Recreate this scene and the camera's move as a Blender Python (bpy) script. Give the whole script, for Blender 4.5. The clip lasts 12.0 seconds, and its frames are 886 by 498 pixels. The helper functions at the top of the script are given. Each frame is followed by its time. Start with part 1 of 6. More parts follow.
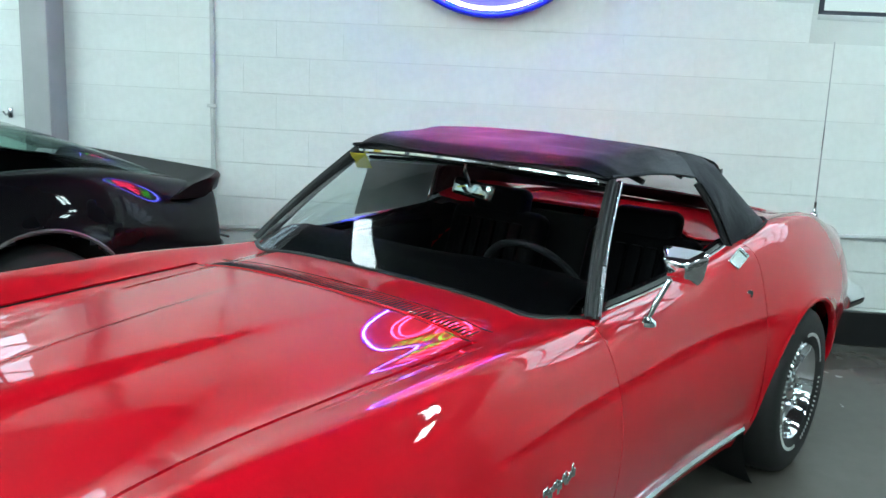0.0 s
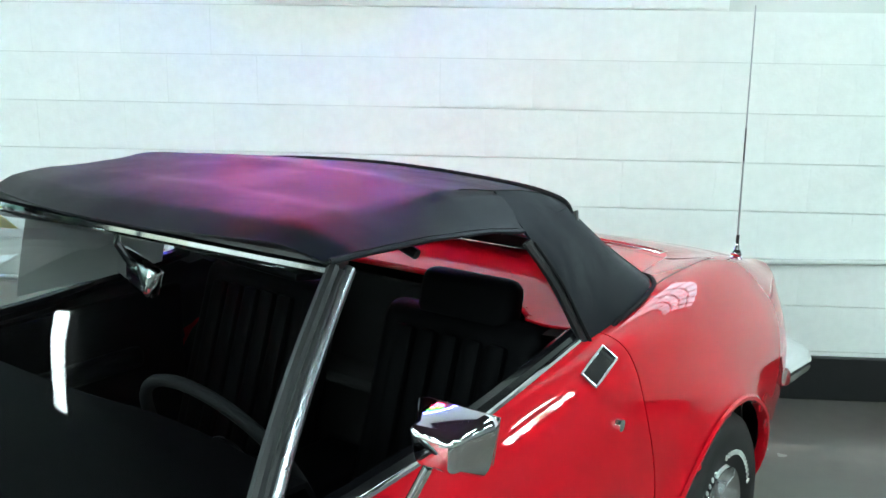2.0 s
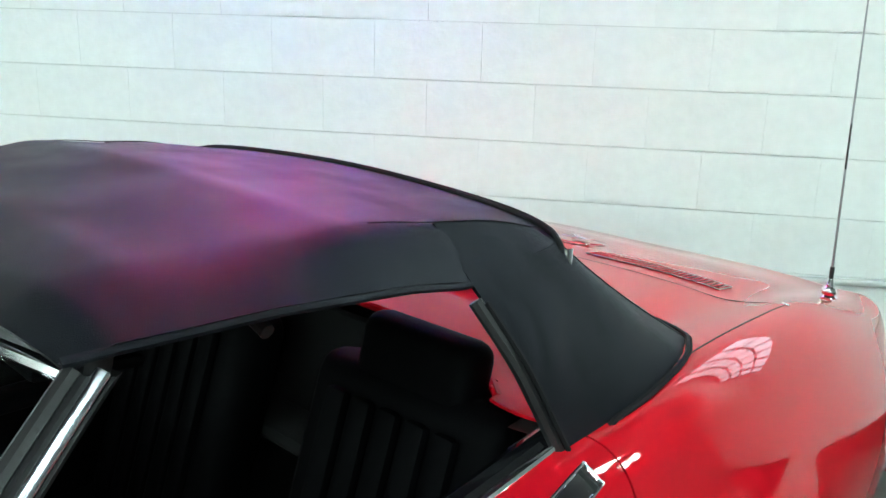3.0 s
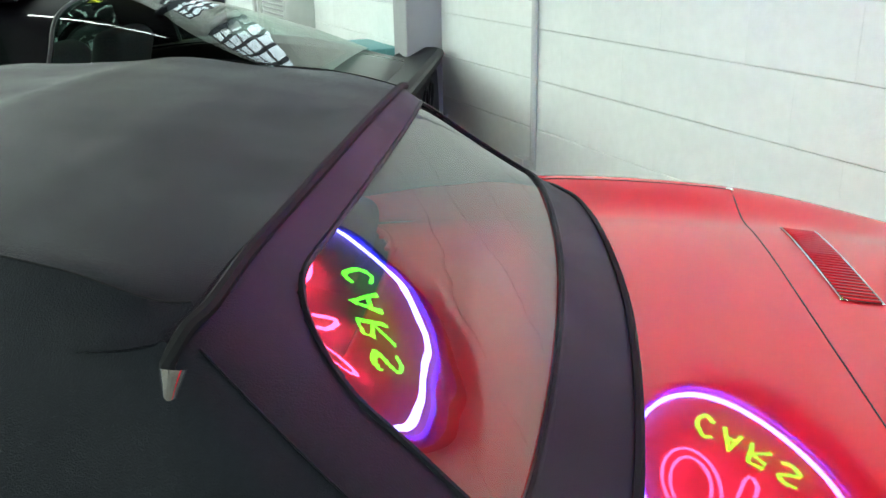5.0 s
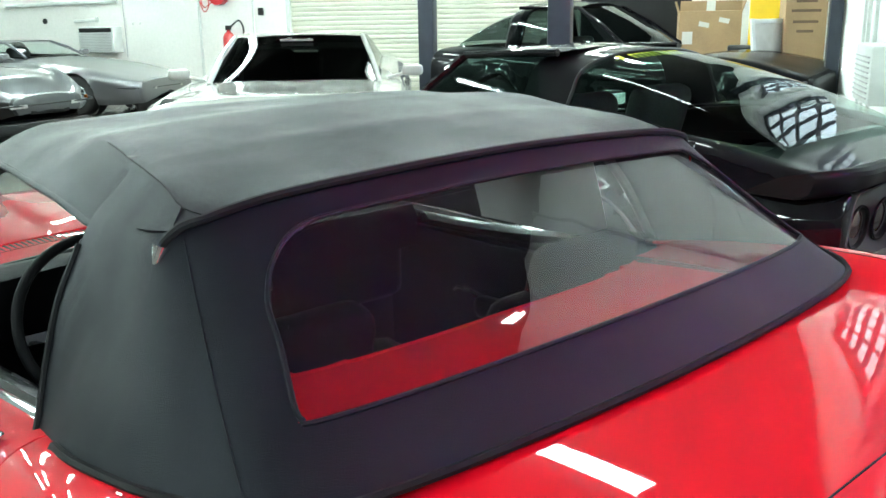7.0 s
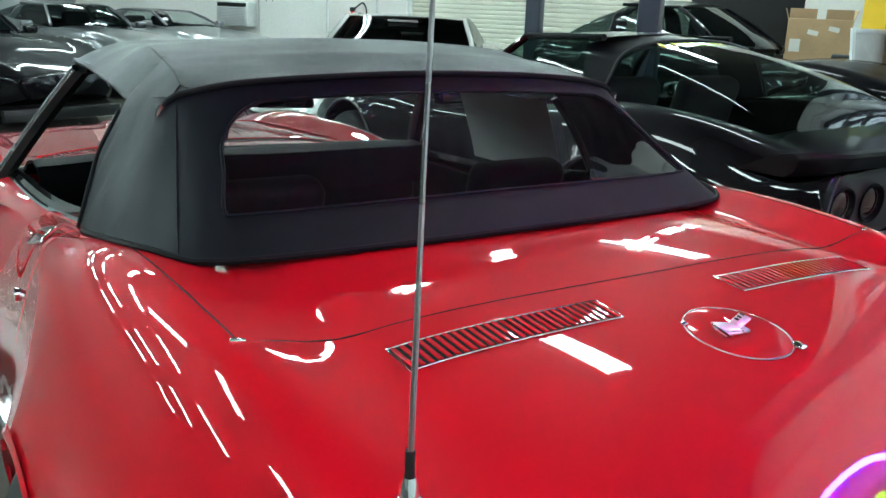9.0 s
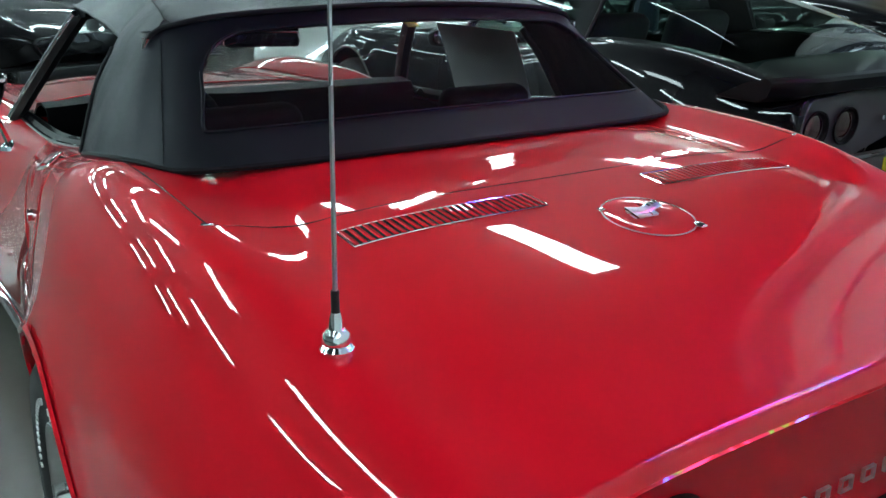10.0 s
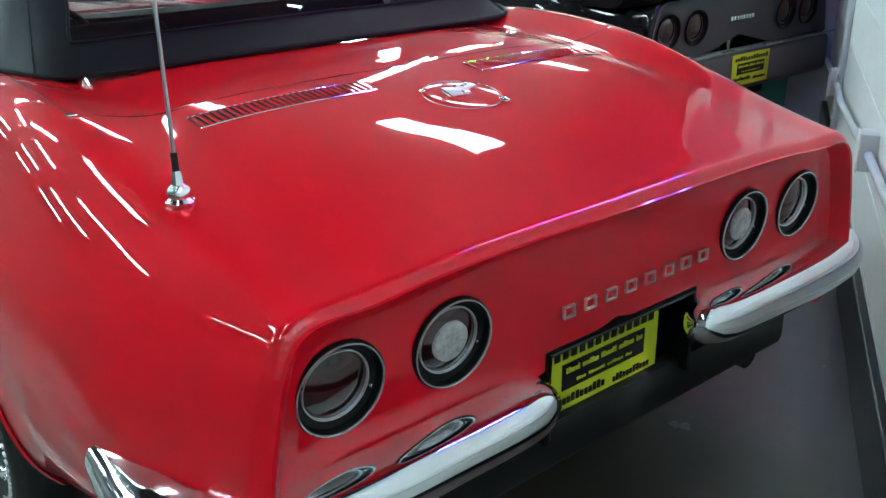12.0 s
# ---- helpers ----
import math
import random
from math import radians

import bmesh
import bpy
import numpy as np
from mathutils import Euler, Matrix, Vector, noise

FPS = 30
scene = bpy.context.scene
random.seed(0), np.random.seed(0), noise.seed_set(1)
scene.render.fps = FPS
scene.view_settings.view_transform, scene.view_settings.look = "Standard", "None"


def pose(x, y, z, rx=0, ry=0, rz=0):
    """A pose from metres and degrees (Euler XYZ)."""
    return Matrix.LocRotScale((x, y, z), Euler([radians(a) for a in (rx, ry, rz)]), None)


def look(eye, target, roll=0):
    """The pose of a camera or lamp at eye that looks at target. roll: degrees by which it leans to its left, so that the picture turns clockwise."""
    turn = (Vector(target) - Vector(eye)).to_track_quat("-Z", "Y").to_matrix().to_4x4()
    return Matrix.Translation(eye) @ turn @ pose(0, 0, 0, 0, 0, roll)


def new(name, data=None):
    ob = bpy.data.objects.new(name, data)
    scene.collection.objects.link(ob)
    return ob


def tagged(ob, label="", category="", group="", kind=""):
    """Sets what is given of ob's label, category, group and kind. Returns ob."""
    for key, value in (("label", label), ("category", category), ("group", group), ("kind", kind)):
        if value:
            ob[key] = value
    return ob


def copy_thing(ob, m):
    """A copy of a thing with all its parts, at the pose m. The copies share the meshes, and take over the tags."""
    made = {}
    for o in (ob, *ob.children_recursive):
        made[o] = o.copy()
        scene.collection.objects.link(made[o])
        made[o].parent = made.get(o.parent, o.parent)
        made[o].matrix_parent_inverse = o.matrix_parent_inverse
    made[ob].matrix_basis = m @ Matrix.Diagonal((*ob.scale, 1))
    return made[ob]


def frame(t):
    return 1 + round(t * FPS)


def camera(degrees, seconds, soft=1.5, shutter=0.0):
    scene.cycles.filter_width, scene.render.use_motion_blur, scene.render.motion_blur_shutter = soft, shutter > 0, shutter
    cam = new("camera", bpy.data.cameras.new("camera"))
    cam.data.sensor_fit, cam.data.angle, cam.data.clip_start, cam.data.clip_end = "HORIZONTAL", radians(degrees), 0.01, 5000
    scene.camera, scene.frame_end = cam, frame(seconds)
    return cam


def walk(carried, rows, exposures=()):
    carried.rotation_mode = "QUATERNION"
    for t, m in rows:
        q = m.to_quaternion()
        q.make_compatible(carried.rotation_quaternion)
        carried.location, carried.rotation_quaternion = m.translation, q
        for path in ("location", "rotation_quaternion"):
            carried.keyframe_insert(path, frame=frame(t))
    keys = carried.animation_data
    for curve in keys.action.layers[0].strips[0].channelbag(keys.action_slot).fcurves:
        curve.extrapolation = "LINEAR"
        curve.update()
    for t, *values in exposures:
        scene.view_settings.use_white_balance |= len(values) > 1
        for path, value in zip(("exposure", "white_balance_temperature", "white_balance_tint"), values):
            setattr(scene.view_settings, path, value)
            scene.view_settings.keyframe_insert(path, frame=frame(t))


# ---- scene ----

# ======== camera ========
cam = camera(53.0, 12.0)
PATH = [
    (0, (-1.775, 3.437, 1.535), (-0.57, 1.896, 1.118), 2.6),
    (0.5, (-1.654, 3.131, 1.531), (-0.494, 1.56, 1.102), 0.3),
    (1, (-1.618, 2.758, 1.542), (-0.481, 1.177, 1.084), 1.9),
    (1.5, (-1.51, 2.434, 1.545), (-0.36, 0.865, 1.078), 0.6),
    (2, (-1.472, 2.061, 1.546), (-0.344, 0.47, 1.104), 0.9),
    (2.5, (-1.424, 1.708, 1.537), (-0.194, 0.202, 1.07), 0.8),
    (2.7, (-1.379, 1.581, 1.548), (-0.118, 0.108, 1.056), 1.1),
    (4.5, (-1.239, 0.296, 1.532), (0.587, -0.204, 0.888), 0.4),
    (5, (-1.118, -0.013, 1.489), (0.748, 0.212, 0.805), -1.2),
    (5.5, (-0.983, -0.25, 1.489), (0.735, 0.48, 0.771), 0.1),
    (6, (-0.903, -0.446, 1.467), (0.543, 0.787, 0.842), 0.4),
    (6.5, (-0.939, -0.576, 1.44), (0.356, 0.854, 0.909), -1.4),
    (7, (-0.994, -0.724, 1.447), (0.3, 0.712, 0.934), -1.0),
    (7.2, (-0.989, -0.789, 1.442), (0.256, 0.692, 0.935), -1.6),
    (8.8, (-1.045, -1.299, 1.39), (0.05, 0.292, 0.871), 2.4),
    (9, (-1.04, -1.362, 1.379), (0.05, 0.23, 0.853), 2.4),
    (9.5, (-1.035, -1.509, 1.359), (0.024, 0.085, 0.779), 1.3),
    (10, (-1.055, -1.606, 1.348), (-0.02, -0.013, 0.722), 0.4),
    (10.5, (-1.118, -1.684, 1.331), (0.014, -0.165, 0.689), -0.4),
    (11, (-1.111, -1.783, 1.329), (0.074, -0.318, 0.658), 0.4),
    (11.5, (-1.087, -1.872, 1.323), (0.075, -0.409, 0.609), 0.0),
    (12, (-1.09, -1.922, 1.327), (0.051, -0.469, 0.561), -1.3),
]
walk(cam, [(t, look(eye, target, roll)) for t, eye, target, roll in PATH],
     exposures=((0.0, 0.12, 5850), (1.0, 0.36, 5950), (2.0, 0.46, 6050), (2.7, 0.44, 6150), (4.5, 0.34, 6600), (5.0, 0.42, 6600), (5.5, 0.20, 6700), (6.0, 0.2, 6450), (6.5, 0.82, 6350), (7.2, 0.88, 6350), (8.8, 0.27, 6100), (10.0, -0.10, 5800), (12.0, 0.15, 5800)))

# ======== light ========
TAU = 2 * math.pi
ROOM = pose(0, 0, 0, 0, 0, 32)          # the room stands askew to the parked cars
WALL_A, WALL_B, WALL_C, WALL_D, CEIL = -1.41, 13.5, 15.0, -8.0, 3.9

world = bpy.data.worlds.new("world")
scene.world = world
world.use_nodes = True
wn = world.node_tree
sky = wn.nodes.new("ShaderNodeTexSky")
sky.sky_type = "NISHITA"
sky.sun_disc = False
sky.sun_elevation, sky.sun_rotation = radians(50), radians(200)
wn.nodes["Background"].inputs["Strength"].default_value = 0.12
wn.links.new(sky.outputs[0], wn.nodes["Background"].inputs[0])
sun = new("sun", bpy.data.lights.new("sun", "SUN"))
sun.data.energy, sun.data.angle, sun.data.color = 2.0, radians(0.5), (1, 0.96, 0.9)
sun.matrix_basis = look((0, 0, 30), (6, 14, 0))

TUBE_POWER = 61.0
PANEL_POWER = 25.0
WINDOW_POWER = 42.0


# ======== materials ========
def mat(name, color, rough=0.5, metal=0.0, coat=0.0, grain=0.0, scale=40.0, bump=0.0, bscale=200.0, var=0.0,
        vscale=3.0, emit=None, power=0.0, trans=0.0, ior=1.45, alpha=1.0, island=0.0, spec=0.5, rvar=0.0):
    m = bpy.data.materials.new(name)
    m.use_nodes = True
    nt = m.node_tree
    b = nt.nodes["Principled BSDF"]
    L = nt.links.new
    i = b.inputs
    i["Base Color"].default_value = (*color, 1)
    i["Roughness"].default_value = rough
    i["Metallic"].default_value = metal
    i["Coat Weight"].default_value = coat
    i["Coat Roughness"].default_value = 0.02
    i["Transmission Weight"].default_value = trans
    i["IOR"].default_value = ior
    i["Alpha"].default_value = alpha
    i["Specular IOR Level"].default_value = spec
    if emit:
        i["Emission Color"].default_value = (*emit, 1)
        i["Emission Strength"].default_value = power
    if grain or var or bump or island or rvar:
        tc = nt.nodes.new("ShaderNodeTexCoord")
        out = None
        for amount, sc, det in ((var, vscale, 3), (grain, scale, 5)):
            if not amount:
                continue
            n = nt.nodes.new("ShaderNodeTexNoise")
            n.inputs["Scale"].default_value, n.inputs["Detail"].default_value = sc, det
            L(tc.outputs["Object"], n.inputs["Vector"])
            r = nt.nodes.new("ShaderNodeMapRange")
            r.inputs["From Min"].default_value, r.inputs["From Max"].default_value = 0.3, 0.7
            r.inputs["To Min"].default_value, r.inputs["To Max"].default_value = 1 - amount, 1 + amount * 0.6
            L(n.outputs["Fac"], r.inputs["Value"])
            if out is None:
                out = r.outputs[0]
            else:
                mu = nt.nodes.new("ShaderNodeMath")
                mu.operation = "MULTIPLY"
                L(out, mu.inputs[0]), L(r.outputs[0], mu.inputs[1])
                out = mu.outputs[0]
        if island:
            oi = nt.nodes.new("ShaderNodeObjectInfo")
            r = nt.nodes.new("ShaderNodeMapRange")
            r.inputs["To Min"].default_value, r.inputs["To Max"].default_value = 1 - island, 1 + island * 0.5
            L(oi.outputs["Random"], r.inputs["Value"])
            if out is None:
                out = r.outputs[0]
            else:
                mu = nt.nodes.new("ShaderNodeMath")
                mu.operation = "MULTIPLY"
                L(out, mu.inputs[0]), L(r.outputs[0], mu.inputs[1])
                out = mu.outputs[0]
        if out is not None:
            mx = nt.nodes.new("ShaderNodeVectorMath")
            mx.operation = "SCALE"
            mx.inputs[0].default_value = color
            L(out, mx.inputs["Scale"])
            L(mx.outputs[0], i["Base Color"])
        if rvar:
            n = nt.nodes.new("ShaderNodeTexNoise")
            n.inputs["Scale"].default_value, n.inputs["Detail"].default_value = 4.0, 6
            L(tc.outputs["Object"], n.inputs["Vector"])
            r = nt.nodes.new("ShaderNodeMapRange")
            r.inputs["From Min"].default_value, r.inputs["From Max"].default_value = 0.3, 0.7
            r.inputs["To Min"].default_value, r.inputs["To Max"].default_value = max(0.0, rough - rvar), rough + rvar
            L(n.outputs["Fac"], r.inputs["Value"])
            L(r.outputs[0], i["Roughness"])
        if bump:
            n = nt.nodes.new("ShaderNodeTexNoise")
            n.inputs["Scale"].default_value, n.inputs["Detail"].default_value = bscale, 4
            L(tc.outputs["Object"], n.inputs["Vector"])
            bp = nt.nodes.new("ShaderNodeBump")
            bp.inputs["Strength"].default_value, bp.inputs["Distance"].default_value = bump, 0.004
            L(n.outputs["Fac"], bp.inputs["Height"])
            L(bp.outputs[0], i["Normal"])
    return m


def thin_glass(name, tint, gloss=0.08, rough=0.0, cover=0.0, cover_color=(0.5, 0.5, 0.5)):
    """A thin pane: mostly see-through, with a mirror on top that grows at grazing angles."""
    m = bpy.data.materials.new(name)
    m.use_nodes = True
    nt = m.node_tree
    nt.nodes.remove(nt.nodes["Principled BSDF"])
    L = nt.links.new
    t = nt.nodes.new("ShaderNodeBsdfTransparent")
    t.inputs[0].default_value = (*tint, 1)
    last = t.outputs[0]
    if cover:
        d = nt.nodes.new("ShaderNodeBsdfDiffuse")
        d.inputs[0].default_value = (*cover_color, 1)
        mx = nt.nodes.new("ShaderNodeMixShader")
        mx.inputs[0].default_value = cover
        L(last, mx.inputs[1]), L(d.outputs[0], mx.inputs[2])
        last = mx.outputs[0]
    g = nt.nodes.new("ShaderNodeBsdfGlossy")
    g.inputs["Roughness"].default_value = rough
    f0 = ((0.45 + gloss) / (2.45 + gloss)) ** 2
    facing = nt.nodes.new("ShaderNodeLayerWeight")
    power = nt.nodes.new("ShaderNodeMath")
    power.operation = "POWER"
    power.inputs[1].default_value = 5.0
    f = nt.nodes.new("ShaderNodeMath")
    f.operation = "MULTIPLY_ADD"
    f.inputs[1].default_value, f.inputs[2].default_value = 1 - f0, f0
    L(facing.outputs["Facing"], power.inputs[0]), L(power.outputs[0], f.inputs[0])
    tc = nt.nodes.new("ShaderNodeTexCoord")
    n = nt.nodes.new("ShaderNodeTexNoise")
    n.inputs["Scale"].default_value = 5.0
    bp = nt.nodes.new("ShaderNodeBump")
    bp.inputs["Strength"].default_value, bp.inputs["Distance"].default_value = (0.22, 0.008) if cover else (0.0, 0.001)
    L(tc.outputs["Object"], n.inputs["Vector"]), L(n.outputs["Fac"], bp.inputs["Height"])
    L(bp.outputs[0], g.inputs["Normal"])
    mx = nt.nodes.new("ShaderNodeMixShader")
    L(f.outputs[0], mx.inputs[0]), L(last, mx.inputs[1]), L(g.outputs[0], mx.inputs[2])
    L(mx.outputs[0], nt.nodes["Material Output"].inputs["Surface"])
    return m


M_RED = mat("red_paint", (0.56, 0.0022, 0.011), 0.45, coat=1.0, var=0.04, vscale=6, spec=0.05)
M_BLACKPAINT = mat("black_paint", (0.003, 0.003, 0.004), 0.4, coat=0.5, var=0.2, spec=0.05)
M_SILVER = mat("silver_paint", (0.17, 0.17, 0.18), 0.30, metal=0.6, coat=0.8, grain=0.1, scale=300)
M_GREYPAINT = mat("dark_silver_paint", (0.085, 0.09, 0.095), 0.30, metal=0.6, coat=0.8, grain=0.1, scale=300)
M_WHITEPAINT = mat("pearl_white_paint", (0.38, 0.38, 0.355), 0.25, coat=1.0, var=0.04)
M_BRIGHT = mat("brushed_bright_metal", (0.85, 0.87, 0.90), 0.38, metal=1.0, rvar=0.1)
M_CHROME = mat("chrome", (0.82, 0.83, 0.85), 0.06, metal=1.0, rvar=0.03)
M_SATIN = mat("satin_steel", (0.45, 0.46, 0.48), 0.30, metal=1.0, rvar=0.08)
M_PILLAR = mat("bright_pillar_metal", (0.62, 0.65, 0.70), 0.20, metal=1.0, rvar=0.1)
M_CANVAS = mat("black_canvas", (0.0032, 0.0038, 0.0060), 0.45, spec=0.19, var=0.45, vscale=5, grain=0.3, scale=140, bump=0.35, bscale=700, rvar=0.1)
for key, value in (("Specular Tint", (0.84, 0.89, 1.0, 1)), ("Sheen Weight", 0.02), ("Sheen Roughness", 0.45), ("Sheen Tint", (0.85, 0.95, 1.0, 1))):
    M_CANVAS.node_tree.nodes["Principled BSDF"].inputs[key].default_value = value
M_WORN = mat("worn_canvas", (0.09, 0.09, 0.085), 0.9, grain=0.3, scale=300)
M_GLOSS = mat("gloss_black_trim", (0.004, 0.004, 0.005), 0.12, var=0.1, coat=0.6)
M_PIPING = mat("black_piping", (0.005, 0.005, 0.006), 0.7, spec=0.2, bump=0.1)
M_TRIM = mat("black_trim", (0.012, 0.012, 0.013), 0.42, var=0.2, bump=0.1)
M_VINYL = mat("black_vinyl", (0.0013, 0.0013, 0.0017), 0.55, spec=0.045, var=0.2, bump=0.25, bscale=500)
M_CARPET = mat("black_carpet", (0.004, 0.004, 0.0045), 0.95, grain=0.4, scale=300, bump=0.6, bscale=600)
M_CARPET2 = mat("grey_trim_cloth", (0.035, 0.037, 0.036), 0.85, grain=0.3, scale=120)
M_RUBBER = mat("tyre_rubber", (0.012, 0.012, 0.012), 0.6, var=0.2, bump=0.2)
M_WHITELETTER = mat("white_rubber", (0.6, 0.6, 0.58), 0.6, grain=0.15)
M_GAP = mat("shadow_gap", (0.004, 0.004, 0.004), 0.8, var=0.1)
M_BEZEL = mat("dark_lamp_bezel", (0.003, 0.003, 0.0035), 0.42, var=0.2, spec=0.22)
M_LENS_RED = mat("red_lens", (0.030, 0.002, 0.003), 0.12, coat=1.0, var=0.3, vscale=40)
M_LENS_CLEAR = mat("clear_lens", (0.42, 0.40, 0.40), 0.12, coat=1.0, grain=0.3, scale=120)
M_AMBER = mat("amber_lens", (0.55, 0.16, 0.02), 0.15, coat=1.0, var=0.1)
M_YELLOW = mat("yellow_plate", (0.62, 0.68, 0.02), 0.4, var=0.08, vscale=12)
M_INK = mat("black_ink", (0.01, 0.01, 0.01), 0.5, var=0.1)
M_WHITEINK = mat("white_ink", (0.7, 0.7, 0.7), 0.5, var=0.05)
M_GLASS = thin_glass("car_glass", (0.80, 0.86, 0.84))
M_COUPE = thin_glass("green_glass", (0.52, 0.66, 0.61), 0.0)
M_TINT = thin_glass("tinted_glass", (0.30, 0.36, 0.36))
M_DARKGLASS = thin_glass("dark_glass", (0.05, 0.06, 0.06), 0.0)
M_PLASTIC = thin_glass("clear_vinyl", (0.78, 0.78, 0.79), 0.95, 0.012, 0.007, (0.5, 0.5, 0.52))
M_PANE = thin_glass("window_glass", (0.92, 0.97, 0.96))
M_PAPER = mat("paper", (0.55, 0.55, 0.53), 0.8, var=0.1, vscale=8)
M_BLOCK = mat("white_block_paint", (0.88, 0.905, 0.885), 0.55, var=0.05, vscale=1.3, bump=0.35, bscale=60, island=0.012, grain=0.03, scale=25)
M_JOINT = mat("painted_mortar", (0.74, 0.76, 0.74), 0.7, var=0.08, bump=0.4, bscale=80)
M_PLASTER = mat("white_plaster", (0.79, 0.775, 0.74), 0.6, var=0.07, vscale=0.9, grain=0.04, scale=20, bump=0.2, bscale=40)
# the same plaster dimmed to grey, for the two walls out of view
M_DIMWALL = mat("dimmed_plaster", (0.24, 0.245, 0.24), 0.7, var=0.1, vscale=0.7, grain=0.05, scale=20, bump=0.2, bscale=40)
M_LOWER = mat("dull_grey_lower_paint", (0.13, 0.122, 0.118), 0.4, metal=0.3, var=0.1)
M_DARKLOW = mat("near_black_lower_paint", (0.012, 0.011, 0.010), 0.4, var=0.1)
M_FASCIA = mat("dark_grey_fascia", (0.055, 0.054, 0.054), 0.35, var=0.15, coat=0.3)
M_BASE = mat("black_skirting_paint", (0.008, 0.008, 0.009), 0.4, var=0.3, vscale=5, bump=0.3, bscale=40)
M_FLOOR = mat("grey_floor_paint", (0.100, 0.090, 0.078), 0.24, var=0.16, vscale=0.8, grain=0.05, scale=14, bump=0.06, bscale=30, rvar=0.04)
M_CEIL = mat("dark_ceiling_boards", (0.022, 0.020, 0.018), 0.8, var=0.3, vscale=0.7)
M_STEEL = mat("painted_steel", (0.62, 0.64, 0.62), 0.45, var=0.1, vscale=5)
M_GREYSTEEL = mat("grey_column_paint", (0.42, 0.42, 0.43), 0.45, var=0.12, vscale=3)
M_POST = mat("dark_blue_post_paint", (0.03, 0.035, 0.05), 0.4, var=0.2, vscale=4)
M_SLAT = mat("cream_slat_paint", (0.70, 0.69, 0.58), 0.45, var=0.08, vscale=2, island=0.05)
M_CARD = mat("brown_cardboard", (0.36, 0.24, 0.13), 0.85, var=0.12, vscale=3, grain=0.06, scale=60)
M_BROWNINK = mat("brown_print", (0.11, 0.07, 0.04), 0.8, var=0.1)
M_YPANEL = mat("yellow_panel_paint", (0.75, 0.48, 0.02), 0.45, var=0.1)
M_REDTANK = mat("red_tank_paint", (0.5, 0.01, 0.01), 0.3, coat=0.5, var=0.1)
M_TEAL = mat("teal_paint", (0.10, 0.30, 0.32), 0.5, var=0.15)
M_TUBE = mat("fluorescent_tube", (0.9, 0.9, 0.9), 0.4, emit=(0.80, 1.0, 0.92), power=TUBE_POWER)
M_NEON_BLUE = mat("blue_neon", (0.2, 0.2, 0.9), 0.3, emit=(0.14, 0.15, 1.0), power=58.0)
M_NEON_RED = mat("red_neon", (0.9, 0.1, 0.2), 0.3, emit=(1.0, 0.03, 0.10), power=78.0)
M_NEON_GREEN = mat("green_neon", (0.2, 0.9, 0.1), 0.3, emit=(0.08, 1.0, 0.03), power=11.0)
M_SIGN = mat("dark_sign_face", (0.13, 0.10, 0.10), 0.4, var=0.2, vscale=4)
M_SIGNRIM = mat("blue_rim_paint", (0.03, 0.04, 0.75), 0.35, var=0.1, vscale=6)
M_PANEL = mat("light_diffuser", (0.9, 0.9, 0.9), 0.5, emit=(0.85, 1.0, 0.94), power=PANEL_POWER)


# ======== mesh helpers ========
def mesh(name, bm, material, smooth=True):
    me = bpy.data.meshes.new(name)
    bmesh.ops.recalc_face_normals(bm, faces=bm.faces[:]) if len(bm.faces) < 60000 else None
    bm.to_mesh(me)
    bm.free()
    for mm in (material if isinstance(material, (list, tuple)) else (material,)):
        me.materials.append(mm)
    if smooth:
        me.polygons.foreach_set("use_smooth", [True] * len(me.polygons))
        me.set_sharp_from_angle(angle=radians(38))
    return me


def part(name, bm, material, parent, label="", smooth=True):
    ob = new(name, mesh(name, bm, material, smooth))
    ob.parent = parent
    if label:
        ob["label"] = label
    return ob


def thing(name, label, category, m=None, group="", kind=""):
    ob = new(name)
    ob.empty_display_size = 0.1
    if m is not None:
        ob.matrix_basis = m
    return tagged(ob, label, category, group, kind)


def solo(name, bm, material, label, category, m=None, group="", kind="", smooth=True):
    ob = new(name, mesh(name, bm, material, smooth))
    if m is not None:
        ob.matrix_basis = m
    return tagged(ob, label, category, group, kind)


def add_box(bm, size, at=(0, 0, 0), bevel=0.0, seg=2, turn=None):
    m = Matrix.Translation(at) @ (turn if turn is not None else Matrix()) @ Matrix.Diagonal((*size, 1))
    r = bmesh.ops.create_cube(bm, size=1, matrix=m)
    if bevel:
        edges = {e for v in r["verts"] for e in v.link_edges}
        bmesh.ops.bevel(bm, geom=list(edges), offset=bevel, segments=seg, affect="EDGES", profile=0.5, clamp_overlap=True)
    return bm


def box(size, at=(0, 0, 0), bevel=0.0, seg=2, turn=None):
    return add_box(bmesh.new(), size, at, bevel, seg, turn)


def add_cyl(bm, r, depth, at=(0, 0, 0), axis="z", n=24, r2=None):
    turn = {"z": Matrix(), "x": pose(0, 0, 0, 0, 90, 0), "y": pose(0, 0, 0, -90, 0, 0)}[axis]
    bmesh.ops.create_cone(bm, cap_ends=True, segments=n, radius1=r, radius2=r if r2 is None else r2, depth=depth,
                          matrix=Matrix.Translation(at) @ turn)
    return bm


def cyl(r, depth, at=(0, 0, 0), axis="z", n=24, r2=None):
    return add_cyl(bmesh.new(), r, depth, at, axis, n, r2)


